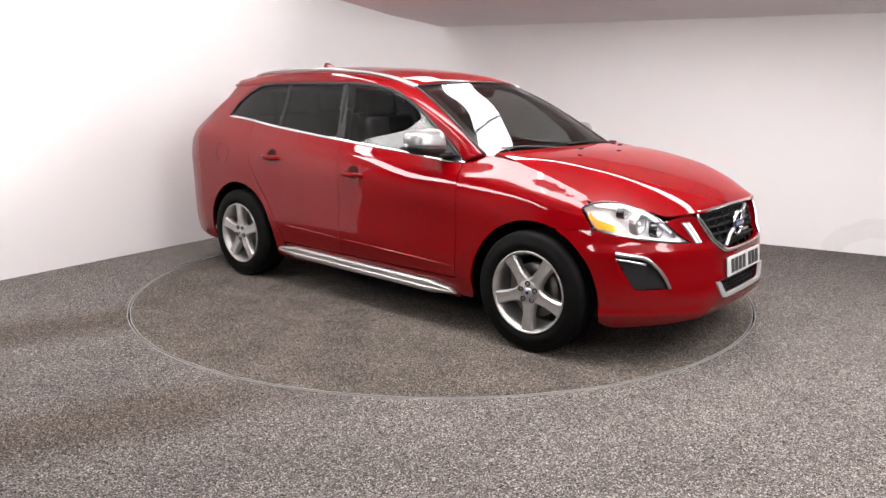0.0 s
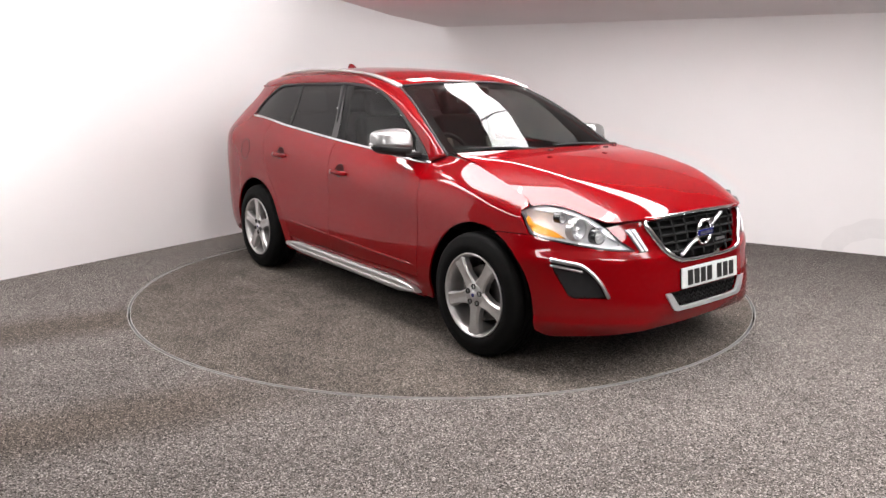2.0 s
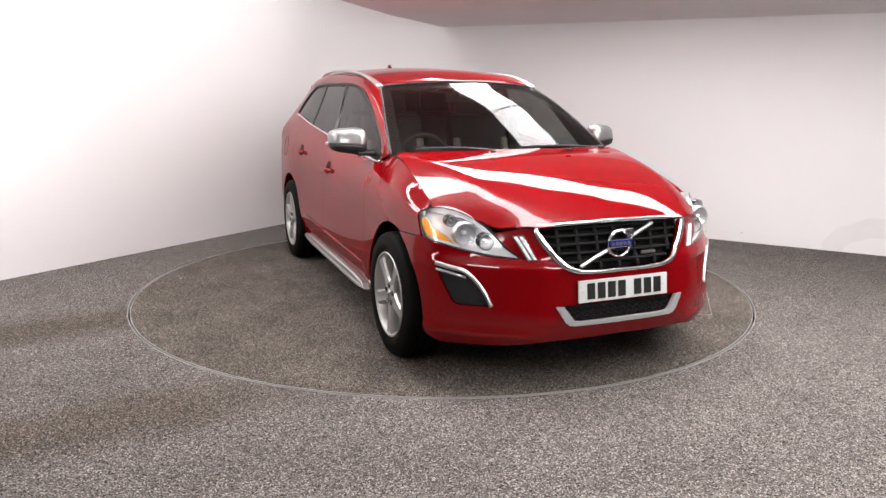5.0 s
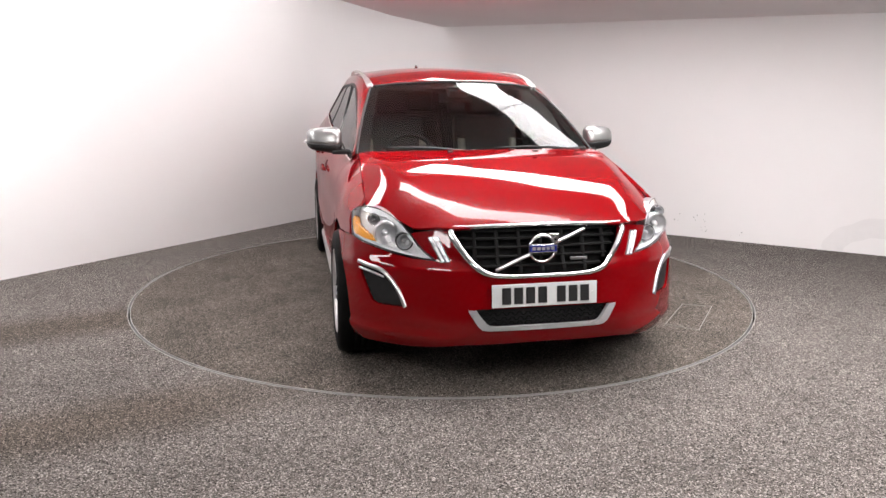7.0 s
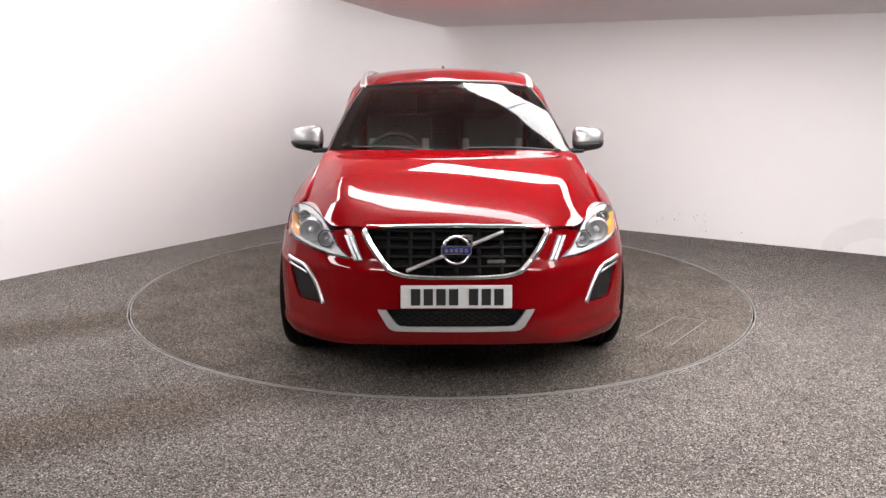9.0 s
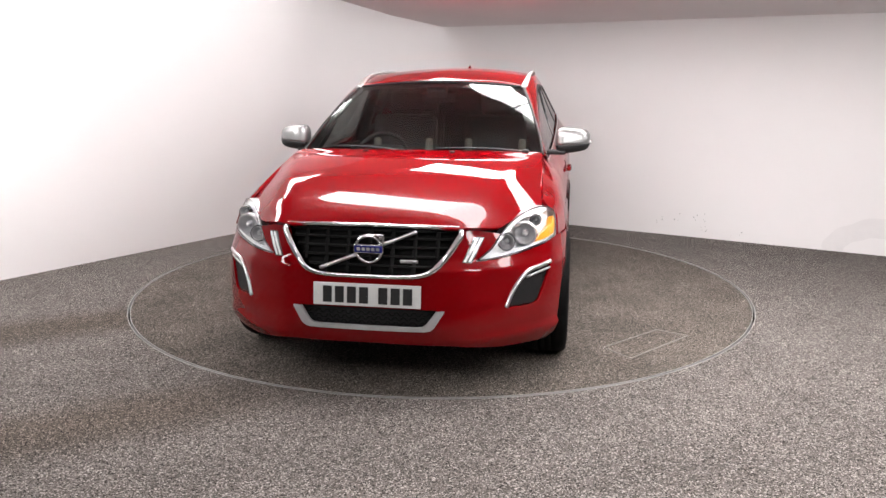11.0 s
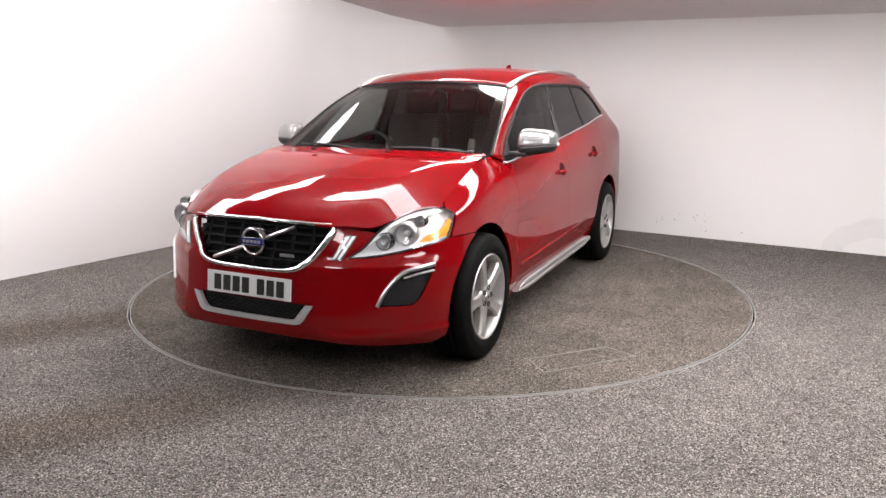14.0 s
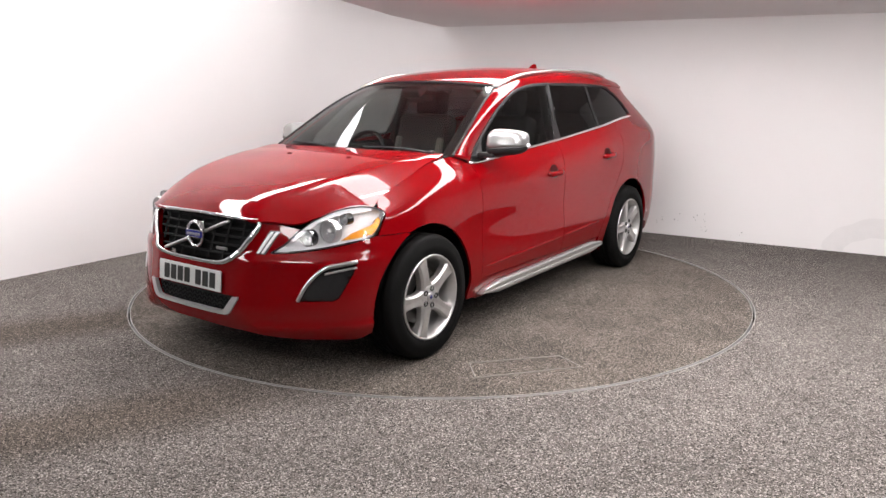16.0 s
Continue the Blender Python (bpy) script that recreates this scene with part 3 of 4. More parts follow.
def sweep(name, pts, radius, mat, parent, label="", flat=(1.0, 1.0), segments=10, up=(0, 0, 1), taper=None, closed=False):
    """A bar of elliptic section along points; flat: half-width and half-height as shares of the radius."""
    P = np.array(pts, float)
    n = len(P)
    T = np.gradient(P, axis=0) if not closed else np.roll(P, -1, 0) - np.roll(P, 1, 0)
    T /= np.linalg.norm(T, axis=1, keepdims=True)
    U = np.array(up, float)
    V, F = [], []
    for i in range(n):
        side = np.cross(T[i], U)
        side /= np.linalg.norm(side)
        top = np.cross(side, T[i])
        k = radius * (taper(i / (n - 1)) if taper else 1.0)
        for j in range(segments):
            a = 2 * math.pi * j / segments
            V.append(P[i] + side * math.cos(a) * k * flat[0] + top * math.sin(a) * k * flat[1])
    for i in range(n if closed else n - 1):
        for j in range(segments):
            a, b = i * segments + j, i * segments + (j + 1) % segments
            c, d = (i + 1) % n * segments + (j + 1) % segments, (i + 1) % n * segments + j
            F.append((a, b, c, d))
    if not closed:
        F.append(tuple(range(segments))[::-1])
        F.append(tuple((n - 1) * segments + j for j in range(segments)))
    ob = mesh_object(name, V, F, mat, parent, label, True)
    return ob


def lathe(name, profile, mat, parent, label="", n=64, axis="Y", side=1, at=(0, 0, 0), closed=False):
    """A turned form: profile of (radius, offset along the axle), outwards to the given side."""
    V, F = [], []
    k = len(profile)
    for i in range(n):
        a = 2 * math.pi * i / n
        for r, o in profile:
            V.append((at[0] + r * math.cos(a), at[1] + side * o, at[2] + r * math.sin(a)) if axis == "Y" else (at[0] + o, at[1] + r * math.cos(a), at[2] + r * math.sin(a)))
    for i in range(n):
        for j in range(k if closed else k - 1):
            q = (i * k + j, ((i + 1) % n) * k + j, ((i + 1) % n) * k + (j + 1) % k, i * k + (j + 1) % k)
            F.append(q)
    ob = mesh_object(name, V, F, mat, parent, label, True)
    bm = bmesh.new()
    bm.from_mesh(ob.data)
    bmesh.ops.recalc_face_normals(bm, faces=bm.faces)
    bm.to_mesh(ob.data)
    bm.free()
    return ob


# ---- car: the body ----
car = new("car")
tagged(car, "glossy red five-door utility car with silver roof rails, parked", "car")

ARCH_R, HUB_Z = 0.420, 0.348
BELT = ROWS[6][0]
TOP = spline([(0.80, 1.032), (0.68, 1.122), (0.56, 1.212), (0.33, 1.370), (0.10, 1.470), (-0.15, 1.508), (-0.36, 1.517), (-0.99, 1.521), (-1.32, 1.515), (-1.85, 1.50)])
ROOF_EDGE = [(0.221, 0.590, 1.491), (0.0, 0.606, 1.545), (-0.5, 0.608, 1.592), (-1.0, 0.598, 1.605), (-1.45, 0.578, 1.594), (-1.78, 0.55, 1.560)]
SCREEN_EDGE = [(0.955, 0.762, 1.082), (0.70, 0.708, 1.243), (0.45, 0.646, 1.388)]
ROOF_Z = spline([(0.36, 1.522), (0.25, 1.556), (0.1, 1.589), (-0.3, 1.632), (-0.8, 1.655), (-1.3, 1.658), (-1.6, 1.640), (-1.8, 1.612)])


def on_side(s, xz, out=0.0):
    uv = np.array(xz, float)
    return [tuple(p) for p in side_point(s, out)(uv)]


def belt_line(x0, x1, n=14, dz=0.0):
    return [(x, float(BELT(x)) + dz) for x in np.linspace(x0, x1, n)]


def top_line(x0, x1, n=14, dz=0.0):
    return [(x, float(TOP(x)) + dz) for x in np.linspace(x0, x1, n)]


def side_panels(s):
    f = side_point(s)
    hub = 0.333
    front_arch = arc(1.387, hub, ARCH_R, 70, 188)
    fender = front_arch + [(0.955, 0.225), (0.845, 0.225), (0.842, 0.34), (0.848, 0.6), (0.832, 0.90), (0.812, 1.00), (0.80, 1.028), (0.87, 1.05), (0.965, 1.082), (1.075, 1.072)] + \
        [(x, float(BELT(x))) for x in (1.2, 1.3, 1.4, 1.5, 1.6, 1.66)] + [(1.685, 0.872), (1.668, 0.846), (1.71, 0.79), (1.75, 0.738)]
    sheet("front_wing", fender, f, RED, car, out=(1, 0, 0.5))
    door_f = [(0.842, 0.342), (0.848, 0.6), (0.832, 0.90), (0.812, 1.00), (0.80, 1.026)] + belt_line(0.77, -0.255, 16, -0.004) + [(-0.225, 0.95), (-0.195, 0.7), (-0.196, 0.342)]
    d = sheet("front_door", door_f, f, RED, car)
    handle(s, -0.065, 0.913, d)
    door_r = [(-0.196, 0.342), (-0.195, 0.7), (-0.225, 0.95)] + belt_line(-0.255, -1.285, 16, -0.004) + [(-1.275, 1.05), (-1.215, 0.90), (-1.10, 0.745), (-0.95, 0.56), (-0.865, 0.42), (-0.85, 0.342)]
    d = sheet("rear_door", door_r, f, RED, car)
    handle(s, -0.955, 0.980, d)
    rear_edge = [(-1.74, 1.502), (-1.83, 1.415), (-1.96, 1.30), (-2.10, 1.17), (-2.19, 1.05), (-2.24, 0.85), (-2.28, 0.6), (-2.29, 0.4), (-2.22, 0.27)]
    quarter = [(-0.85, 0.342), (-0.865, 0.42), (-0.95, 0.56), (-1.10, 0.745), (-1.215, 0.90), (-1.275, 1.05)] + belt_line(-1.285, -1.645, 8, -0.002) + \
        [(-1.655, 1.285), (-1.60, 1.37), (-1.50, 1.45), (-1.38, 1.50), (-1.32, 1.515)] + top_line(-1.45, -1.70, 4) + rear_edge + [(-1.83, 0.235)] + arc(-1.387, hub, ARCH_R + 0.005, 194, -12) + [(-0.93, 0.225), (-0.85, 0.225)]
    sheet("rear_wing", quarter, f, RED, car, out=(-1, 0, 0.6))
    # fuel flap outline
    if s < 0:
        ring = [(-1.60 + 0.085 * math.cos(a), 0.985 + 0.085 * math.sin(a)) for a in np.linspace(0, 2 * math.pi, 41)[:-1]]
        sweep("fuel_flap", on_side(s, ring, 0.0005), 0.0016, BLACK_TRIM, car, "thin round seam of the fuel flap", closed=True, segments=6, up=(0, 1, 0))
    # rocker below the doors, and its silver strip
    sheet("sill", [(-0.85, 0.205), (0.845, 0.205), (0.842, 0.336), (-0.85, 0.336)], side_point(s, -0.012), RED, car)
    prof = np.linspace(-0.905, 0.815, 40)
    V, F = [], []
    section = [(-0.03, -0.042), (0.004, -0.044), (0.020, -0.030), (0.022, -0.012), (0.016, -0.006), (0.018, 0.022), (0.010, 0.034), (-0.02, 0.036)]
    for i, x in enumerate(prof):
        k = min(1.0, 0.35 + (i / 2.0) * 0.32, 0.35 + (len(prof) - 1 - i) / 2.0 * 0.32)
        zc = 0.285 - 0.034 * (x + 0.9) / 1.72
        for dy, dz in section:
            V.append((x + 0.02 * dz / 0.04 * (-1 if i == len(prof) - 1 else 0), s * (0.893 + dy), zc + dz * k))
    m = len(section)
    for i in range(len(prof) - 1):
        for j in range(m):
            F.append((i * m + j, (i + 1) * m + j, (i + 1) * m + (j + 1) % m, i * m + (j + 1) % m))
    F += [tuple(range(m)), tuple((len(prof) - 1) * m + j for j in range(m))]
    mesh_object("sill_strip", V, F, ALLOY, car, "satin silver sill strip")
    # raised rub strip low on the doors
    for x0, x1 in ((0.83, -0.185), (-0.205, -0.80)):
        xs = np.linspace(x0, x1, 24)
        zz = 0.41 + (0.85 - xs) * 0.042
        sweep("rub_strip", on_side(s, list(zip(xs, zz)), -0.004), 0.017, RED, car, flat=(0.7, 0.45), segments=10, up=(0, 0, 1), taper=lambda t: min(1, 0.2 + 8 * min(t, 1 - t)))
    # windows
    glass_f = belt_line(0.66, -0.262, 14, 0.006) + [(-0.305, 1.30), (-0.335, 1.505)] + top_line(-0.335, 0.60, 22, -0.014)[1:]
    sheet("front_side_window", glass_f, side_point(s, -0.006), SIDE_GLASS, car, "side window glass", flange=0.0, gap=0.0)
    glass_r = belt_line(-0.345, -0.968, 10, 0.006) + [(-0.972, 1.35), (-0.995, 1.509)] + top_line(-0.995, -0.40, 10, -0.012)[1:]
    sheet("rear_side_window", glass_r, side_point(s, -0.006), DARK_GLASS, car, "dark privacy glass", flange=0.0, gap=0.0)
    glass_q = belt_line(-1.002, -1.62, 10, 0.006) + [(-1.635, 1.29), (-1.585, 1.365), (-1.49, 1.44), (-1.38, 1.488), (-1.30, 1.504), (-1.03, 1.509), (-1.005, 1.35)]
    sheet("quarter_window", glass_q, side_point(s, -0.006), DARK_GLASS, car, "dark privacy glass", flange=0.0, gap=0.0)
    sheet("centre_pillar_cover", [(-0.262, float(BELT(-0.262)) + 0.004), (-0.345, float(BELT(-0.345)) + 0.004), (-0.375, 1.32), (-0.402, 1.507), (-0.335, 1.507), (-0.305, 1.30)], side_point(s, -0.003), GLOSS_BLACK, car, "gloss black pillar cover", gap=0.0005)
    sheet("window_divider", [(-0.968, float(BELT(-0.968)) + 0.004), (-1.002, float(BELT(-1.002)) + 0.004), (-1.005, 1.35), (-1.03, 1.511), (-0.995, 1.511), (-0.972, 1.35)], side_point(s, -0.002), BLACK_TRIM, car, "black rubber divider", gap=0.0005)
    sheet("mirror_base_panel", [(0.66, float(BELT(0.66)) + 0.004), (0.785, float(BELT(0.785)) + 0.006), (0.60, 1.170)], side_point(s, 0.001), BLACK_TRIM, car, "black mirror base panel", gap=0.0005)
    seal = top_line(0.80, -1.32, 60, -0.006) + [(-1.38, 1.494), (-1.49, 1.446), (-1.59, 1.37), (-1.645, 1.285)]
    sweep("window_seal", on_side(s, seal, 0.001), 0.010, BLACK_TRIM, car, "black window seal", flat=(1.1, 0.5), segments=8, up=(0, s, 0.3))
    sweep("waist_trim", on_side(s, belt_line(0.815, -1.645, 50), 0.004), 0.0085, CHROME, car, "bright chrome waist line trim", flat=(0.6, 1.15), segments=8)
    # roof frame: windscreen pillar and the rail over the doors
    xs = [0.80, 0.68, 0.56, 0.44, 0.33, 0.2, 0.10, -0.05, -0.2, -0.36, -0.7, -0.99, -1.32, -1.55, -1.76]
    c1 = curve3(on_side(s, [(x, float(TOP(x))) for x in xs]))
    c2 = curve3([(x, s * y, z) for x, y, z in SCREEN_EDGE + ROOF_EDGE])
    loft("roof_frame", c1, c2, RED, car, bulge=0.014, n=90, m=8, out=(0, 0, 0.8))
    loft("inner_frame_trim", lambda t: c1(t) * np.array([1, 0.965, 1]) - np.array([0.012, 0, 0.004]), lambda t: c2(t) * np.array([1, 0.94, 1]) - np.array([0.015, 0, 0.022]), DASH, car, "dark inner pillar trim", n=60, m=3, out=(0, 0, 0.8), flange=0.0)
    # roof rail
    rail = curve3([(0.235, s * 0.590, 1.488), (0.10, s * 0.600, 1.532), (-0.1, s * 0.606, 1.574), (-0.35, s * 0.606, 1.600), (-0.75, s * 0.600, 1.622), (-1.1, s * 0.590, 1.624), (-1.38, s * 0.574, 1.611), (-1.56, s * 0.562, 1.588)])
    sweep("roof_rail", rail(np.linspace(0, 1, 50)), 0.018, ALLOY, car, "satin silver roof rail", flat=(1.15, 0.75), segments=12, taper=lambda t: 0.75 + 0.5 * max(0, 1 - t * 5) if t < 0.97 else 0.5)


def handle(s, x, z, door):
    """Pull handle over a flat patch that paints the shade of a scooped recess."""
    y = float(side_y(x, z))
    dish = [(x + 0.055 * math.cos(a), z + 0.008 + 0.046 * math.sin(a)) for a in np.linspace(0, 2 * math.pi, 29)[:-1]]
    sheet("recess_shade", dish, side_point(s, 0.0015), RECESS_SHADE, door, "flat dark red patch for the shade in the handle recess", step=0.012, gap=0, flange=0.0)
    xs = np.linspace(x - 0.105, x + 0.105, 18)
    bow = [(v, s * (float(side_y(v, z)) + 0.008 + 0.024 * (1 - ((v - x) / 0.105) ** 4)), z - 0.004 - 0.02 * (v - x)) for v in xs]
    sweep("handle", bow, 0.0175, RED, door, flat=(0.55, 1.0), segments=12, taper=lambda t: min(1, 0.55 + 5 * min(t, 1 - t)))


# near-black red: the shade inside the handle recess, put into the colour
RECESS_SHADE = material("recess_shade_red", (0.03, 0.001, 0.0015), 0.6, spec=0.1)


def bonnet_and_roof():
    front = smooth2([(2.152, 0.0), (2.150, 0.25), (2.137, 0.435), (2.095, 0.525), (2.035, 0.597), (1.955, 0.650), (1.85, 0.708), (1.757, 0.772), (1.685, 0.786)], 6)
    half = front + [(x, float(ROWS[6][1](x)) - 0.001) for x in (1.6, 1.5, 1.4, 1.3, 1.2, 1.075)] + [(1.02, 0.747), (1.03, 0.62), (1.065, 0.38), (1.085, 0.0)]
    outline = half + [(x, -y) for x, y in half[::-1] if y > 1e-6]
    sheet("bonnet", outline, bonnet_point(), RED, car, step=0.03, out=(1.5, 0, 0), gap=0.0015)
    for y in (-0.255, 0.255):
        part("washer_jet", box_bm((0.022, 0.03, 0.012), (1.303, y, 1.112), 0.004), BLACK_TRIM, car, "small black washer jet")
    # windscreen
    S, Vv = np.linspace(-1, 1, 41), np.linspace(0, 1, 25)
    s, v = np.meshgrid(S, Vv, indexing="ij")
    a = np.abs(s)
    bot = np.stack([1.045 - 0.09 * a ** 2.2, 0.762 * s, 1.066 + 0.016 * a ** 2], -1)
    top = np.stack([0.355 - 0.134 * a ** 2.2, 0.588 * s, 1.524 - 0.033 * a ** 2], -1)
    edge = curve3(SCREEN_EDGE + [ROOF_EDGE[0]])(v)
    g = bot * (1 - v[..., None]) + top * v[..., None]
    chord = np.stack([0.955 + (0.221 - 0.955) * v, 0.762 + (0.588 - 0.762) * v, 1.082 + (1.491 - 1.082) * v], -1)
    bow = (edge - chord)
    bow[..., 1] *= np.sign(s)
    g = g + bow * np.array([1, 0, 1]) + bow * np.array([0, 1, 0]) * a[..., None]
    loft("windscreen", None, None, WINDSCREEN, car, "laminated windscreen glass", grid=g, out=(0, 0, 0.5), flange=0.0)
    # dark band round the glass edge
    rim = [tuple(p) for p in g[0]] + [tuple(p) for p in g[:, -1]][1:] + [tuple(p) for p in g[-1, ::-1]][1:]
    sweep("windscreen_seal", rim, 0.008, BLACK_TRIM, car, "black windscreen seal", segments=8, up=(0.5, 0, 0.83))
    band = g[:, 22:, :] - np.array([0.004, 0, 0.006])
    loft("screen_band", None, None, GLOSS_BLACK, car, "black printed band on the windscreen", grid=band, out=(0, 0, 0.5), flange=0.0)
    for sg in (0, 1):
        e = g[:3] if not sg else g[-3:]
        loft("screen_band", None, None, GLOSS_BLACK, car, "black printed band on the windscreen", grid=e - np.array([0.005, 0, 0.007]), out=(0, 0, 0.5), flange=0.0)
    # cowl under the wipers
    xs = np.linspace(-0.74, 0.74, 31)
    cowl = np.stack([np.stack([np.full(31, x0), xs, np.full(31, z0) + 0.0 * xs], -1) for x0, z0 in ((1.10, 1.06), (1.05, 1.055), (0.99, 1.05))], 1)
    loft("cowl", None, None, BLACK_TRIM, car, "black plastic cowl", grid=cowl, out=(1, 0, 0), flange=0.0)
    # roof
    ex = curve3(ROOF_EDGE)
    u = np.linspace(0, 1, 61)
    E = ex(u)
    S = np.linspace(-1, 1, 41)
    G = np.zeros((61, 41, 3))
    for i in range(61):
        xf = 0.134 * (1 - u[i]) ** 2
        x = E[i, 0] + xf * (1 - np.abs(S) ** 2.2)
        zc = np.asarray(ROOF_Z(x))
        z_edge = E[i, 2]
        w = np.abs(S) ** 2.3
        G[i, :, 0], G[i, :, 1], G[i, :, 2] = x, S * E[i, 1], zc * (1 - w) + z_edge * w
    loft("roof", None, None, RED, car, grid=G, out=(-0.5, 0, 0.8))
    # aerial fin
    bm = bmesh.new()
    rows = []
    for k, (h, l0, l1, w) in enumerate(((0.0, -0.075, 0.075, 0.024), (0.02, -0.07, 0.05, 0.018), (0.04, -0.065, 0.015, 0.010), (0.052, -0.062, -0.02, 0.004))):
        rows.append([bm.verts.new((-1.31 + l, y, 1.652 + h)) for l, y in ((l0, -w * 0.6), (l0, w * 0.6), ((l0 + l1) / 2, w), (l1, 0.0), ((l0 + l1) / 2, -w))])
    for a, b in zip(rows, rows[1:]):
        for i in range(5):
            bm.faces.new((a[i], a[(i + 1) % 5], b[(i + 1) % 5], b[i]))
    bm.faces.new(rows[-1])
    part("aerial_fin", bm, RED, car, "red shark-fin aerial")
    # tail: glass, gate and bumper close the back
    edge = np.array([(-1.76, 1.505), (-1.83, 1.415), (-1.96, 1.30), (-2.10, 1.17), (-2.19, 1.05), (-2.24, 0.85), (-2.28, 0.6), (-2.29, 0.4), (-2.22, 0.27)])
    Y = side_y(edge[:, 0], edge[:, 1]) - 0.003
    S = np.linspace(-1, 1, 25)
    def rear(i0, i1, name, mat, label=""):
        G = np.stack([np.stack([np.full(25, edge[i, 0]) - 0.075 * (1 - S ** 2), Y[i] * S, np.full(25, edge[i, 1])], -1) for i in range(i0, i1 + 1)], 0)
        loft(name, None, None, mat, car, label, grid=G, out=(0, 0, 0.8))
    rear(0, 3, "tailgate_window", DARK_GLASS, "dark rear window glass")
    rear(3, 6, "tailgate", RED)
    rear(6, 8, "rear_bumper", RED)
    # spoiler lip joining roof and rear window
    P, Q = ex(np.array([1.0]))[0], (edge[0, 0], Y[0], edge[0, 1])
    G = np.stack([np.stack([np.full(25, -1.78), P[1] * S, 1.614 - 0.055 * np.abs(S) ** 2.3], -1), np.stack([np.full(25, -1.86), P[1] * S * 0.99, 1.575 - 0.05 * np.abs(S) ** 2.3], -1), np.stack([np.full(25, -1.79), Y[0] * S, np.full(25, 1.505)], -1)], 0)
    loft("roof_spoiler", None, None, RED, car, grid=G, out=(-1.5, 0, 1.4))


# headlamp outline on the nose: distance along it, height
LAMP = [(at_x(1.668, 0.847), 0.847), (at_x(1.70, 0.872), 0.872), (at_x(1.748, 0.884), 0.884), (at_y(0.70, 0.866), 0.866), (at_y(0.655, 0.836), 0.836), (at_y(0.606, 0.782), 0.782), (at_y(0.563, 0.718), 0.718),
        (at_y(0.502, 0.666), 0.666), (at_y(0.60, 0.672), 0.669), (at_y(0.70, 0.686), 0.684), (at_y(0.79, 0.71), 0.706), (at_x(1.755, 0.738), 0.738)]
FOG = [(at_x(1.872, 0.622), 0.624), (at_y(0.79, 0.61), 0.612), (at_y(0.735, 0.595), 0.596), (at_y(0.70, 0.565), 0.560), (at_y(0.665, 0.5), 0.50), (at_y(0.642, 0.44), 0.436), (at_y(0.770, 0.432), 0.432), (at_y(0.788, 0.45), 0.445), (at_y(0.832, 0.57), 0.568)]
GRILLE = [(0.0, 0.597), (0.17, 0.599), (0.245, 0.605), (0.300, 0.624), (0.350, 0.668), (0.402, 0.738), (0.428, 0.806), (0.415, 0.817), (0.25, 0.824), (0.0, 0.827)]


def mirrored(half):
    return list(half) + [(-a, b) for a, b in half[::-1] if abs(a) > 1e-6]


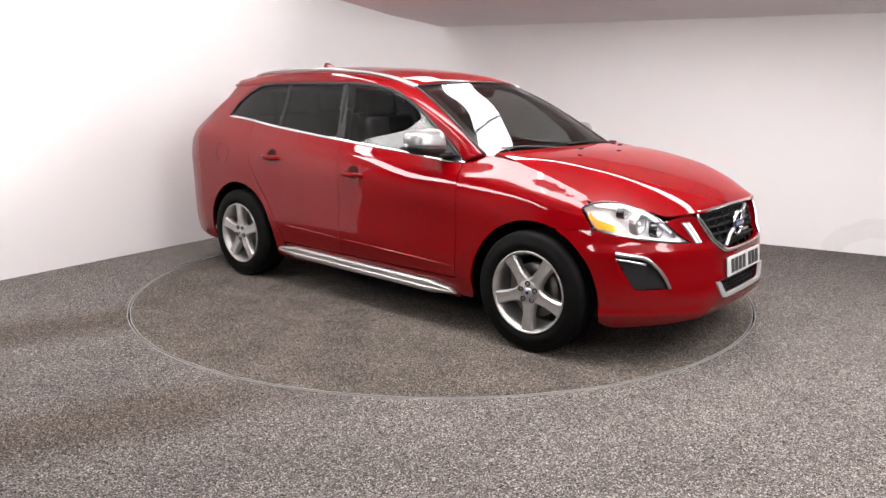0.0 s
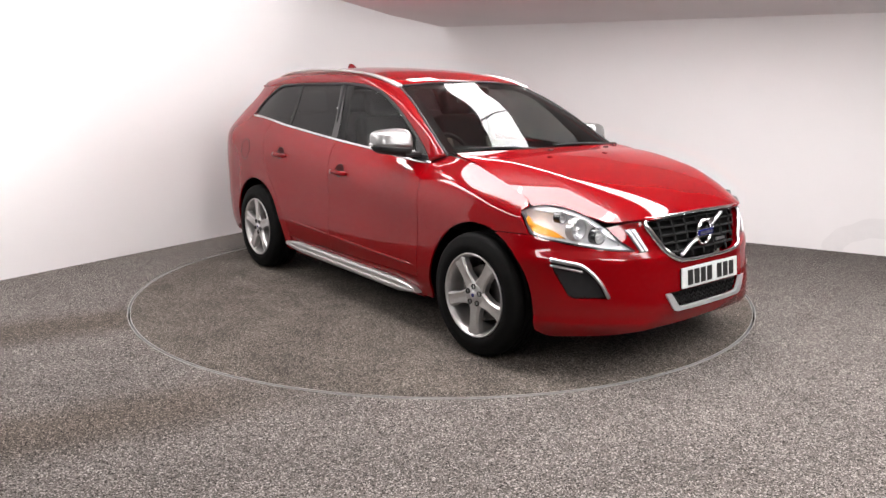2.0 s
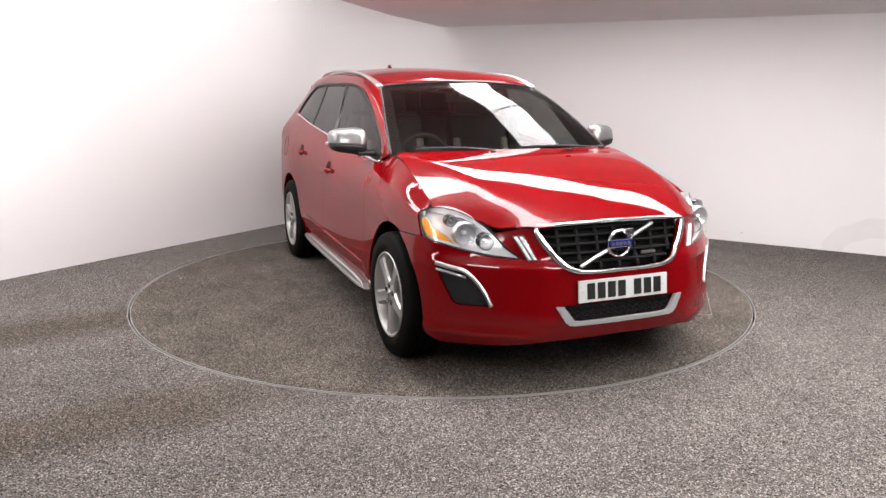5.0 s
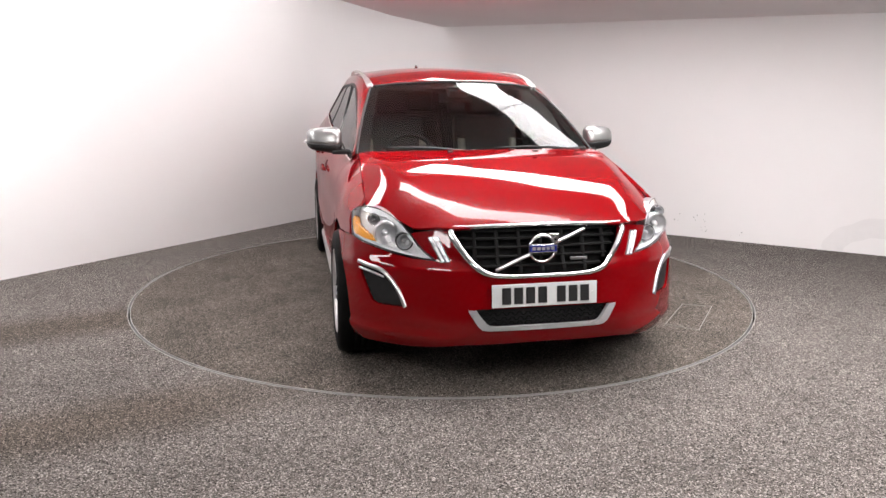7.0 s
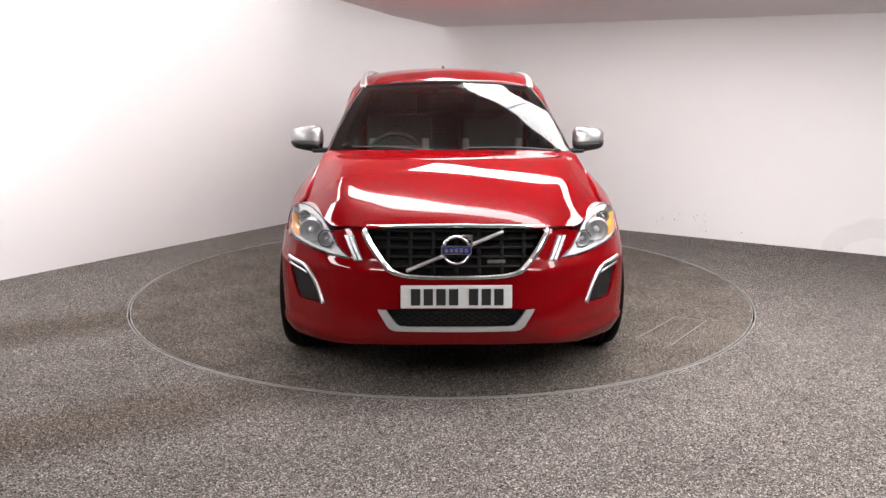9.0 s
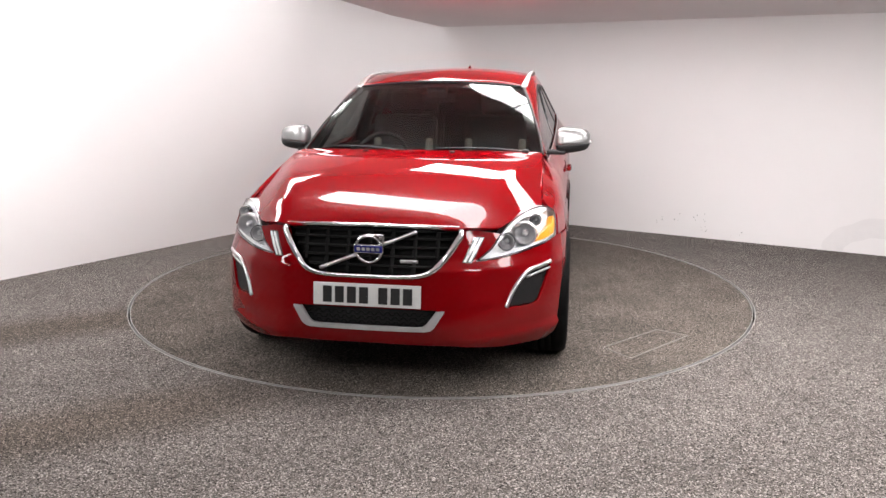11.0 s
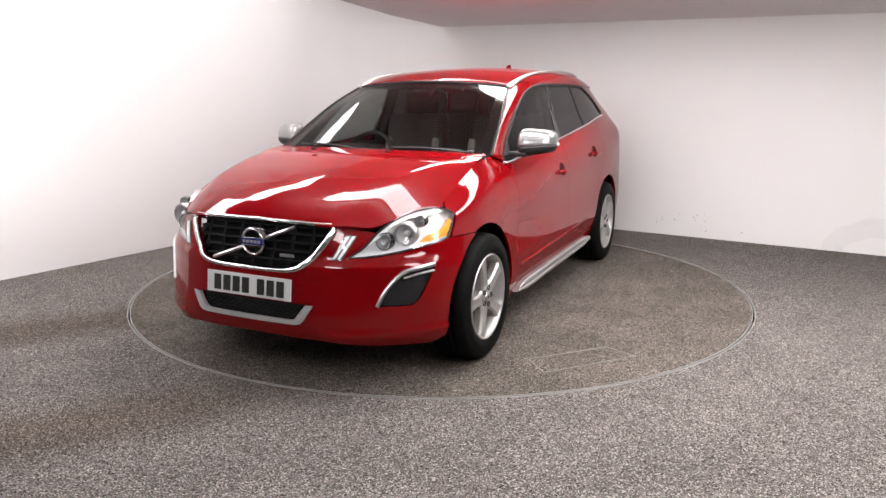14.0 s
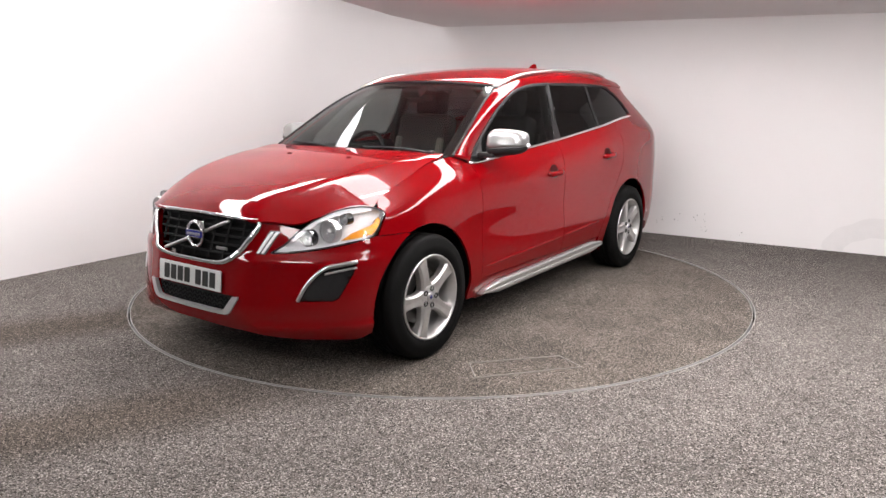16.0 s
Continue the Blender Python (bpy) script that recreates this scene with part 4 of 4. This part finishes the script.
def front_end():
    hub = 0.333
    wheel_side = [(at_x(x, z), z) for x, z in arc(1.387, hub, ARCH_R, 68, -12, 18)]
    grille_half = smooth2(GRILLE[:7], 4)
    half = grille_half + [(at_y(0.50, 0.81), 0.806), (at_y(0.56, 0.795), 0.793)] + LAMP[5:] + [(at_x(1.70, 0.735), 0.735), (at_x(1.56, 0.733), 0.733)] + wheel_side + \
        [(at_x(1.83, 0.222), 0.222), (at_y(0.80, 0.215), 0.214), (at_y(0.6, 0.23), 0.232), (at_y(0.42, 0.26), 0.262), (0.0, 0.268)]
    low_half = [(0.0, 0.445), (0.334, 0.443), (0.282, 0.360), (0.15, 0.350), (0.0, 0.350)]
    fog_r = [(-a, b) for a, b in FOG]
    bumper = sheet("front_bumper", mirrored(half), front_point(), RED, car, step=0.022, holes=(FOG, fog_r, mirrored(low_half)), flange=0.024, out=(1.2, 0, 0.5))
    # main grille
    shield = mirrored(smooth2(GRILLE[:6], 4) + smooth2(GRILLE[5:8], 4)[1:] + GRILLE[8:])
    back = sheet("grille", shield, front_point(-0.055), DARK, car, "black grille with chrome surround", step=0.05, gap=0.0, flange=0.0, out=(1, 0, 0.5))
    line = np.array(dense(shield, 0.012))
    step = np.roll(line, -1, 0) - np.roll(line, 1, 0)
    rise = np.abs(step[:, 1]) / np.hypot(step[:, 0], step[:, 1])
    broad = np.convolve(np.concatenate([rise[-4:], rise, rise[:4]]), np.ones(9) / 9, "valid")
    sweep("grille_surround", front_point(0.008)(line), 0.0145, CHROME, back, "bright chrome surround", flat=(1.15, 0.7), segments=12, up=(1, 0, 0), closed=True,
          taper=lambda t: 0.55 + 0.5 * float(np.interp(t, np.linspace(0, 1, len(broad)), broad)))
    def span(z):
        return float(np.interp(z, [p[1] for p in GRILLE[:7]], [p[0] for p in GRILLE[:7]])) - 0.012
    for z in (0.638, 0.680, 0.722, 0.762, 0.797):
        w = span(z)
        sweep("grille_bar", front_point(-0.030)(np.array([(a, z) for a in np.linspace(-w, w, 30)])), 0.008, DARK, back, flat=(1.6, 0.9), segments=8)
    for a in np.linspace(-0.325, 0.325, 7):
        zs = [z for z in np.linspace(0.604, 0.818, 25) if span(z) > abs(a)]
        sweep("grille_upright", front_point(-0.022)(np.array([(a, z) for z in zs])), 0.0045, DARK, back, flat=(0.7, 2.2), segments=8, up=(0, 1, 0))
    for y0, z0, y1, z1 in ((-0.234, 0.626, -0.062, 0.690), (0.062, 0.738, 0.222, 0.800)):
        t = np.linspace(0, 1, 10)
        sweep("grille_slash", front_point(0.0)(np.stack([y0 + (y1 - y0) * t, z0 + (z1 - z0) * t], 1)), 0.011, SATIN, back, "satin silver diagonal bar", flat=(0.8, 1.0), segments=8, up=(1, 0, 0))
    ring = lathe("badge_ring", [(0.055, 0.0), (0.058, 0.012), (0.064, 0.016), (0.071, 0.010), (0.073, -0.004), (0.06, -0.012)], CHROME, back, "chrome badge ring", n=48, axis="X", at=(2.192, 0, 0.718), closed=True)
    part("badge_bar", box_bm((0.014, 0.136, 0.034), (2.203, 0, 0.720), 0.004), BLUE, ring, "blue enamel bar across the badge")
    part("badge_bar_frame", box_bm((0.010, 0.144, 0.042), (2.200, 0, 0.720), 0.004), CHROME, ring)
    for k in range(5):
        part("badge_mark", box_bm((0.003, 0.016, 0.015), (2.211, -0.046 + 0.023 * k, 0.720), 0.001), SATIN, ring, "plain silver mark")
    bm = box_bm((0.012, 0.05, 0.012), (2.200, 0.052, 0.785), 0.003)
    box_bm((0.012, 0.012, 0.05), (2.200, 0.071, 0.766), 0.003, bm)
    box_bm((0.012, 0.030, 0.012), (2.200, 0.055, 0.770), 0.003, bm, Matrix.Rotation(radians(45), 4, "X"))
    part("badge_arrow", bm, CHROME, ring)
    part("trim_badge", box_bm((0.008, 0.085, 0.016), (2.180, 0.190, 0.661), 0.003), SATIN, back, "small silver trim badge")
    # number plate with plain bars
    plate = part("number_plate", box_bm((0.008, 0.52, 0.108), (2.250, 0, 0.508), 0.003, turn=Matrix.Rotation(radians(-6), 4, "Y")), PLATE, bumper, "white number plate with black bars")
    part("plate_holder", box_bm((0.02, 0.50, 0.09), (2.238, 0, 0.508), 0.004, turn=Matrix.Rotation(radians(-6), 4, "Y")), BLACK_TRIM, bumper)
    for k, y in enumerate((-0.190, -0.131, -0.072, -0.013, 0.080, 0.139, 0.198)):
        part("plate_bar", box_bm((0.003, 0.044, 0.078), (2.2555, y, 0.508), 0.001, turn=Matrix.Rotation(radians(-6), 4, "Y")), INK, plate)
    for y in (-0.237, 0.237):
        part("plate_screw", lathe_bm(0.006, 0.004, (2.2555, y, 0.508)), PLATE, plate)
    # lower grille and its bright trim
    low = sheet("lower_grille", mirrored(low_half), front_point(-0.028), BLACK_TRIM, bumper, "black lower air intake mesh", step=0.05, gap=-0.004, flange=0.0, out=(1, 0, 0.4))
    for k in range(3):
        z = 0.372 + 0.022 * k
        w = 0.285 + 0.6 * (z - 0.366)
        t = np.linspace(-w, w, 60)
        zig = z + 0.007 * np.sign(np.sin(t * 150))
        sweep("mesh_bar", front_point(-0.022)(np.stack([t, zig], 1)), 0.0035, DARK, low, segments=6)
    blade = [(0.0, 0.361), (0.238, 0.361), (0.266, 0.364), (0.282, 0.376), (0.330, 0.441), (0.368, 0.443), (0.366, 0.434), (0.322, 0.364), (0.304, 0.349), (0.278, 0.343), (0.0, 0.341)]
    sheet("intake_trim", mirrored(blade), front_point(0.009), TRIM_SILVER, bumper, "flat satin silver lower trim", step=0.012, gap=0.0, flange=0.02, out=(1, 0, 0.4))
    for s in (1, -1):
        lamp(s)
        fog(s, bumper)
        # slim upright lamp beside the grille
        keys = [(s * at_y(y, z), z) for y, z in ((0.531, 0.772), (0.484, 0.776), (0.438, 0.664), (0.480, 0.660))]
        slim = sheet("position_lamp", keys, front_point(0.006), SLIM_LENS, car, "slim upright clear lamp", step=0.02, gap=0, flange=0.012, out=(1, 0, 0.5))
        for k in (0.12, 0.60):
            strip = [(0.484 + 0.047 * k, 0.771), (0.484 + 0.047 * (k + 0.27), 0.770), (0.438 + 0.042 * (k + 0.27), 0.666), (0.438 + 0.042 * k, 0.667)]
            sheet("lamp_strip", [(s * at_y(y, z), z) for y, z in strip], front_point(0.010), LAMP_SILVER, slim, step=0.02, gap=0, flange=0.005, out=(1, 0, 0.5))


def lathe_bm(r, h, at):
    bm = bmesh.new()
    bmesh.ops.create_cone(bm, cap_ends=True, segments=12, radius1=r, radius2=r, depth=h, matrix=Matrix.Translation(at) @ Matrix.Rotation(radians(90), 4, "Y"))
    return bm


def lamp(s):
    keys = [(s * a, b) for a, b in LAMP]
    loop = smooth2(keys + keys[:1], 4)[:-1]
    house = sheet("headlamp", loop, front_point(-0.045), LAMP_SILVER, car, "clear headlamp with chrome reflectors", step=0.03, gap=0.004, flange=0.0, out=(1, 0, 0.5))
    sheet("lamp_lens", loop, front_point(0.001), LENS_GLASS, house, "clear lens", step=0.022, gap=0.003, flange=0.0, out=(1, 0, 0.5)).visible_shadow = False
    n = len(loop)
    inner, outer = front_point(-0.045)(np.array(inset(loop, 0.004))), front_point(0.0)(np.array(inset(loop, 0.003)))
    mesh_object("lamp_wall", np.concatenate([inner, outer]), [(i, (i + 1) % n, n + (i + 1) % n, n + i) for i in range(n)], SATIN, house, smooth=True)
    sweep("lamp_bezel", front_point(-0.004)(np.array(inset(loop, 0.006))), 0.003, GLOSS_BLACK, house, "black lamp seal", segments=8, up=(1, 0, 0), closed=True)
    brow = keys[1:7] + [(s * at_y(y, z), z) for y, z in ((0.588, 0.716), (0.630, 0.762), (0.668, 0.806), (0.715, 0.834))] + [(s * at_x(1.735, 0.855), 0.853)]
    sheet("lamp_brow", brow, front_point(-0.012), LAMP_SILVER, house, "bright silver upper reflector", step=0.015, gap=0.004, flange=0.02, out=(1, 0, 0.5))
    lip = keys[7:12] + [(s * at_x(1.735, 0.752), 0.750)] + [(s * at_y(y, z), z) for y, z in ((0.785, 0.729), (0.70, 0.708), (0.615, 0.694), (0.566, 0.697), (0.562, 0.718))]
    sheet("lamp_lip", lip, front_point(-0.012), LAMP_SILVER, house, "bright silver lower lip", step=0.015, gap=0.004, flange=0.02, out=(1, 0, 0.5))
    # amber side marker
    am = [(s * a, b) for a, b in ((at_x(1.765, 0.75), 0.746), (at_y(0.805, 0.73), 0.730), (at_y(0.765, 0.72), 0.724), (at_y(0.792, 0.755), 0.757), (at_x(1.752, 0.79), 0.794), (at_x(1.715, 0.825), 0.828), (at_x(1.712, 0.79), 0.800))]
    sheet("indicator", am, front_point(-0.005), AMBER, house, "amber indicator", step=0.02, gap=0, flange=0.03, out=(1, 0, 0.5))
    # round reflectors
    for y, z, r, x in ((0.632, 0.737, 0.038, 2.008), (0.716, 0.770, 0.052, 1.944), (0.762, 0.826, 0.026, 1.876)):
        at = (x, s * y, z)
        bowl = lathe("reflector", [(r, 0.0), (r * 0.96, 0.004), (r * 0.88, -0.006), (r * 0.6, -0.026), (r * 0.32, -0.034), (0.001, -0.036)], TRIM_SILVER, house, "silvered reflector bowl", n=32, axis="X", at=at)
        lathe("bulb", [(0.001, 0.0), (r * 0.22, -0.004), (r * 0.30, -0.02), (r * 0.30, -0.036)], GREY_LENS, bowl, n=20, axis="X", at=(x - 0.002, s * y, z))
        lathe("reflector_ring", [(r, -0.012), (r * 1.06, 0.004), (r * 1.12, -0.004), (r * 1.12, -0.04)], GLOSS_BLACK if r < 0.05 else SATIN, bowl, n=32, axis="X", at=at)
    sheet("lamp_mask", [(s * a, b) for a, b in ((at_y(0.565, 0.70), 0.698), (at_y(0.66, 0.70), 0.700), (at_y(0.67, 0.77), 0.765), (at_y(0.625, 0.78), 0.775), (at_y(0.585, 0.74), 0.735))], front_point(-0.048), BLACK_TRIM, house, "dark grey lamp mask", step=0.03, gap=0, flange=0.01, out=(1, 0, 0.5))


def fog(s, bumper):
    keys = [(s * a, b) for a, b in FOG]
    well = sheet("fog_recess", keys, front_point(-0.012), BLACK_TRIM, bumper, "black side intake insert", step=0.018, gap=0.0, flange=0.0, out=(1, 0, 0.4))
    bar = smooth2(keys[:6], 8)
    pts = front_point(0.003)(np.array(bar))
    sweep("intake_blade", pts, 0.0105, SATIN, bumper, "satin silver angled blade", flat=(1.0, 0.7), segments=10, up=(1, 0, 0))
    slot = smooth2([(a, b - 0.030) for a, b in keys[:3]], 6)
    sweep("intake_blade", front_point(-0.002)(np.array(slot)), 0.006, SATIN, bumper, "satin silver angled blade", flat=(1.0, 0.6), segments=8, up=(1, 0, 0))


def wheel(s, x, spin):
    y = 0.928
    at = (x, s * y, HUB_Z)
    rim = lathe("wheel", [(0.238, 0.002), (0.236, 0.008), (0.230, 0.008), (0.224, -0.002), (0.216, -0.014), (0.208, -0.05), (0.204, -0.13), (0.21, -0.20), (0.236, -0.205)], ALLOY, car, "five-spoke silver alloy wheel", side=s, at=at, n=72)
    tread = []
    for k in range(4):
        o = -0.052 - 0.036 * k
        tread += [(HUB_Z, o + 0.014), (HUB_Z, o - 0.014), (HUB_Z - 0.008, o - 0.015), (HUB_Z - 0.008, o - 0.021)]
    lathe("tyre", [(0.236, -0.002), (0.242, 0.004), (0.262, 0.011), (0.285, 0.013), (0.290, 0.010), (0.322, 0.007), (0.337, -0.004), (0.344, -0.018)] + tread + [(0.344, -0.20), (0.328, -0.222), (0.28, -0.232), (0.236, -0.21)], RUBBER, rim, "black rubber tyre", side=s, at=at, n=96)
    for k in range(5):
        a = radians(spin + 72 * k)
        d, e = Vector((math.cos(a), 0, math.sin(a))), Vector((-math.sin(a), 0, math.cos(a)))
        V, F = [], []
        stations = ((0.030, 0.036, -0.012), (0.062, 0.048, -0.006), (0.088, 0.038, -0.004), (0.13, 0.033, -0.001), (0.185, 0.037, 0.001), (0.222, 0.046, 0.001))
        for r, w, o in stations:
            for q, dep in ((-1, -0.045), (-1, -0.012), (-0.72, 0), (0, -0.003), (0.72, 0), (1, -0.012), (1, -0.045)):
                p = Vector(at) + d * r + e * (w * q) + Vector((0, s * (o + dep), 0))
                V.append(p)
        for i in range(len(stations) - 1):
            for j in range(6):
                F.append((i * 7 + j, (i + 1) * 7 + j, (i + 1) * 7 + j + 1, i * 7 + j + 1))
        F += [tuple(range(7)), tuple(range(35, 42))]
        sp = mesh_object("spoke", V, F, ALLOY, rim)
        b = radians(spin + 36 + 72 * k)
        c = Vector(at) + Vector((math.cos(b), 0, math.sin(b))) * 0.050
        lathe("wheel_bolt", [(0.0155, -0.006), (0.0155, 0.001), (0.0105, 0.001), (0.0105, -0.006), (0.0005, -0.006)], GLOSS_BLACK, rim, n=14, side=s, at=tuple(c))
    lathe("hub", [(0.001, -0.005), (0.062, -0.005), (0.073, -0.012), (0.077, -0.045)], ALLOY, rim, n=40, side=s, at=at)
    lathe("hub_cap", [(0.001, 0.003), (0.022, 0.002), (0.026, -0.001), (0.028, -0.006)], SATIN, rim, n=32, side=s, at=at)
    lathe("hub_mark", [(0.001, 0.0045), (0.010, 0.004), (0.011, 0.0025)], BLUE, rim, "small blue wheel-centre mark", n=24, side=s, at=at)
    lathe("brake_disc", [(0.07, -0.075), (0.155, -0.075), (0.158, -0.08), (0.158, -0.10), (0.07, -0.10)], DISC_IRON, rim, n=40, side=s, at=at, closed=True)
    part("brake_caliper", box_bm((0.07, 0.06, 0.15), (x - 0.125 * (1 if x > 0 else -1), s * (y - 0.09), HUB_Z + 0.02), 0.015), DISC_IRON, rim)


def mirror(s):
    """Door mirror: silver cap above a black base, on a short arm."""
    def shell(name, mat, lo, hi, label, parent):
        V, F = [], []
        n, m = 28, 12
        for i in range(m + 1):
            t = lo + (hi - lo) * i / m
            el = math.sin(t)
            for j in range(n):
                a = 2 * math.pi * j / n
                ca, sa = math.cos(a), math.sin(a)
                k = abs(math.cos(t)) ** 0.45
                px = 0.095 * math.copysign(abs(ca) ** 0.75, ca) * k
                py = 0.112 * math.copysign(abs(sa) ** 0.5, sa) * k
                pz = 0.078 * math.copysign(abs(el) ** 0.65, el)
                px = px * (1.0 if ca > 0 else 0.5)
                sx = 0.61 + px - 0.55 * py * 0.6 - 0.15 * pz
                V.append((sx, s * (0.938 + py), 1.150 + pz * (1 - 0.16 * (py / 0.112)) + 0.02 * py))
        for i in range(m):
            for j in range(n):
                F.append((i * n + j, i * n + (j + 1) % n, (i + 1) * n + (j + 1) % n, (i + 1) * n + j))
        F.append(tuple(range(n))[::-1])
        F.append(tuple(m * n + j for j in range(n)))
        if s < 0:
            F = [f[::-1] for f in F]
        return mesh_object(name, V, F, mat, parent, label, True)
    base = shell("door_mirror", BLACK_TRIM, -math.pi / 2 + 0.02, -0.17, "door mirror with silver cap on black base", car)
    shell("mirror_cap", SILVER, -0.17, math.pi / 2 - 0.02, "silver painted cap", base)
    part("mirror_arm", box_bm((0.11, 0.12, 0.03), (0.665, s * 0.835, 1.075), 0.012), BLACK_TRIM, base)
    part("mirror_indicator", box_bm((0.035, 0.05, 0.022), (0.565, s * 1.035, 1.135), 0.009, turn=Matrix.Rotation(radians(-s * 38), 4, "Z")), GREY_LENS, base, "clear indicator lens")


def seat(x, y, wide, parent, mat):
    back = part("seat_back", box_bm((0.15, wide, 0.62), (x - 0.23, y, 0.98), 0.06, turn=Matrix.Rotation(radians(-16), 4, "Y"), segments=4), LEATHER, parent, "dark leather seat back", smooth=True)
    for q in (-1, 1):
        part("seat_bolster", box_bm((0.16, 0.055, 0.40), (x - 0.19, y + q * (wide / 2 - 0.045), 0.90), 0.025, turn=Matrix.Rotation(radians(-16), 4, "Y"), segments=4), mat, back, "cream leather bolster", smooth=True)
    part("headrest", box_bm((0.11, 0.27, 0.19), (x - 0.36, y, 1.375), 0.05, turn=Matrix.Rotation(radians(-12), 4, "Y"), segments=4), LEATHER, back, "dark leather headrest", smooth=True)
    part("seat_cushion", box_bm((0.52, wide, 0.16), (x + 0.06, y, 0.62), 0.06, segments=4), LEATHER, parent, "dark leather seat cushion", smooth=True)


def cabin():
    bm = box_bm((3.95, 1.24, 0.40), (-0.10, 0, 0.45), 0.03)
    box_bm((0.85, 1.20, 0.30), (1.45, 0, 0.66), 0.03, bm)
    box_bm((0.9, 1.36, 0.30), (-1.75, 0, 0.70), 0.03, bm)
    box_bm((1.76, 1.66, 0.30), (-0.01, 0, 0.36), 0.02, bm)
    part("underbody", bm, DARK, car, "dark underbody")
    dash = part("dashboard", box_bm((0.40, 1.40, 0.42), (0.80, 0, 0.83), 0.07, segments=4), DASH, car, "dark dashboard", smooth=True)
    part("instrument_hood", box_bm((0.20, 0.34, 0.10), (0.64, -0.36, 1.05), 0.04, segments=4), DASH, dash, smooth=True)
    part("dash_top", box_bm((0.34, 1.36, 0.04), (0.87, 0, 1.035), 0.018, segments=3), DASH, dash, smooth=True)
    a = np.linspace(0, 2 * math.pi, 41)[:-1]
    turn = Matrix.Rotation(radians(-24), 4, "Y")
    ring = [tuple(Vector((0.50, -0.36, 1.00)) + turn @ Vector((0, 0.185 * math.cos(t), 0.185 * math.sin(t)))) for t in a]
    sw = sweep("steering_wheel", ring, 0.016, LEATHER, car, "dark leather steering wheel", closed=True, segments=10, up=(1, 0, 0))
    part("steering_boss", box_bm((0.06, 0.15, 0.12), (0.515, -0.36, 0.995), 0.03, turn=turn, segments=3), DASH, sw, smooth=True)
    for q in (-1, 1):
        part("steering_spoke", box_bm((0.02, 0.13, 0.035), (0.505, -0.36 + q * 0.12, 0.99), 0.008, turn=turn), SATIN, sw)
    for y in (-0.36, 0.36):
        seat(0.02, y, 0.50, car, CREAM)
    for y in (-0.42, 0.0, 0.42):
        seat(-0.95, y, 0.42, car, LEATHER)
    part("centre_console", box_bm((0.75, 0.20, 0.25), (0.25, 0, 0.68), 0.04, segments=3), DASH, car, smooth=True)
    m = part("rear_view_mirror", box_bm((0.03, 0.24, 0.065), (0.27, 0, 1.415), 0.014, segments=3), BLACK_TRIM, car, "black rear-view mirror", smooth=True)
    part("sensor_box", box_bm((0.12, 0.14, 0.06), (0.335, 0, 1.470), 0.015, turn=Matrix.Rotation(radians(33), 4, "Y"), segments=3), BLACK_TRIM, m, smooth=True)
    for s in (1, -1):
        part("door_card", box_bm((1.75, 0.03, 0.55), (-0.1, s * 0.76, 0.80), 0.012), DASH, car, "dark inner door trim")
        sweep("inner_pillar", [(-0.33, s * 0.76, 1.05), (-0.36, s * 0.63, 1.50)], 0.045, DASH, car, segments=8)
    part("headlining", box_bm((1.7, 1.02, 0.03), (-0.90, 0, 1.515), 0.01), DASH, car, "dark grey headlining")
    part("sun_visor", box_bm((0.14, 0.36, 0.02), (0.18, -0.33, 1.49), 0.008), DASH, car)
    part("sun_visor", box_bm((0.14, 0.36, 0.02), (0.18, 0.33, 1.49), 0.008), DASH, car)
    part("load_cover", box_bm((0.8, 1.25, 0.03), (-1.70, 0, 1.10), 0.01), DASH, car)


def wipers():
    for pts in (((1.035, 0.66, 1.098), (0.985, 0.40, 1.112), (0.99, 0.10, 1.112)), ((1.055, -0.05, 1.090), (0.99, -0.30, 1.112), (0.955, -0.60, 1.116))):
        c = curve3(pts)(np.linspace(0, 1, 14))
        arm = sweep("wiper", c, 0.009, BLACK_TRIM, car, "black wiper", flat=(1.0, 0.8), segments=8, taper=lambda t: 1.4 - 0.7 * t)
        part("wiper_pivot", box_bm((0.05, 0.04, 0.03), pts[0], 0.01), BLACK_TRIM, arm)


for s in (1, -1):
    side_panels(s)
    mirror(s)
wheel(-1, 1.387, -90)
wheel(-1, -1.387, 90)
wheel(1, 1.387, -80 + 180 - 2 * 50)
wheel(1, -1.387, -72)
bonnet_and_roof()
front_end()
cabin()
wipers()


# ---- what moves ----
def heading(t):
    u = (t - 8) / 8
    return -83.67 - 42.81 * u + 0.168 * u * u + 0.066 * u ** 3


def motions():
    times = [0.5 * i for i in range(33)]
    walk(disc, [(t, pose(0, 0, 0, 0, 0, heading(t))) for t in times])
    walk(car, [(t, pose(0, 0, 0, 0, 0, heading(t)) @ pose(0.020, 0.030, 0)) for t in times])


motions()
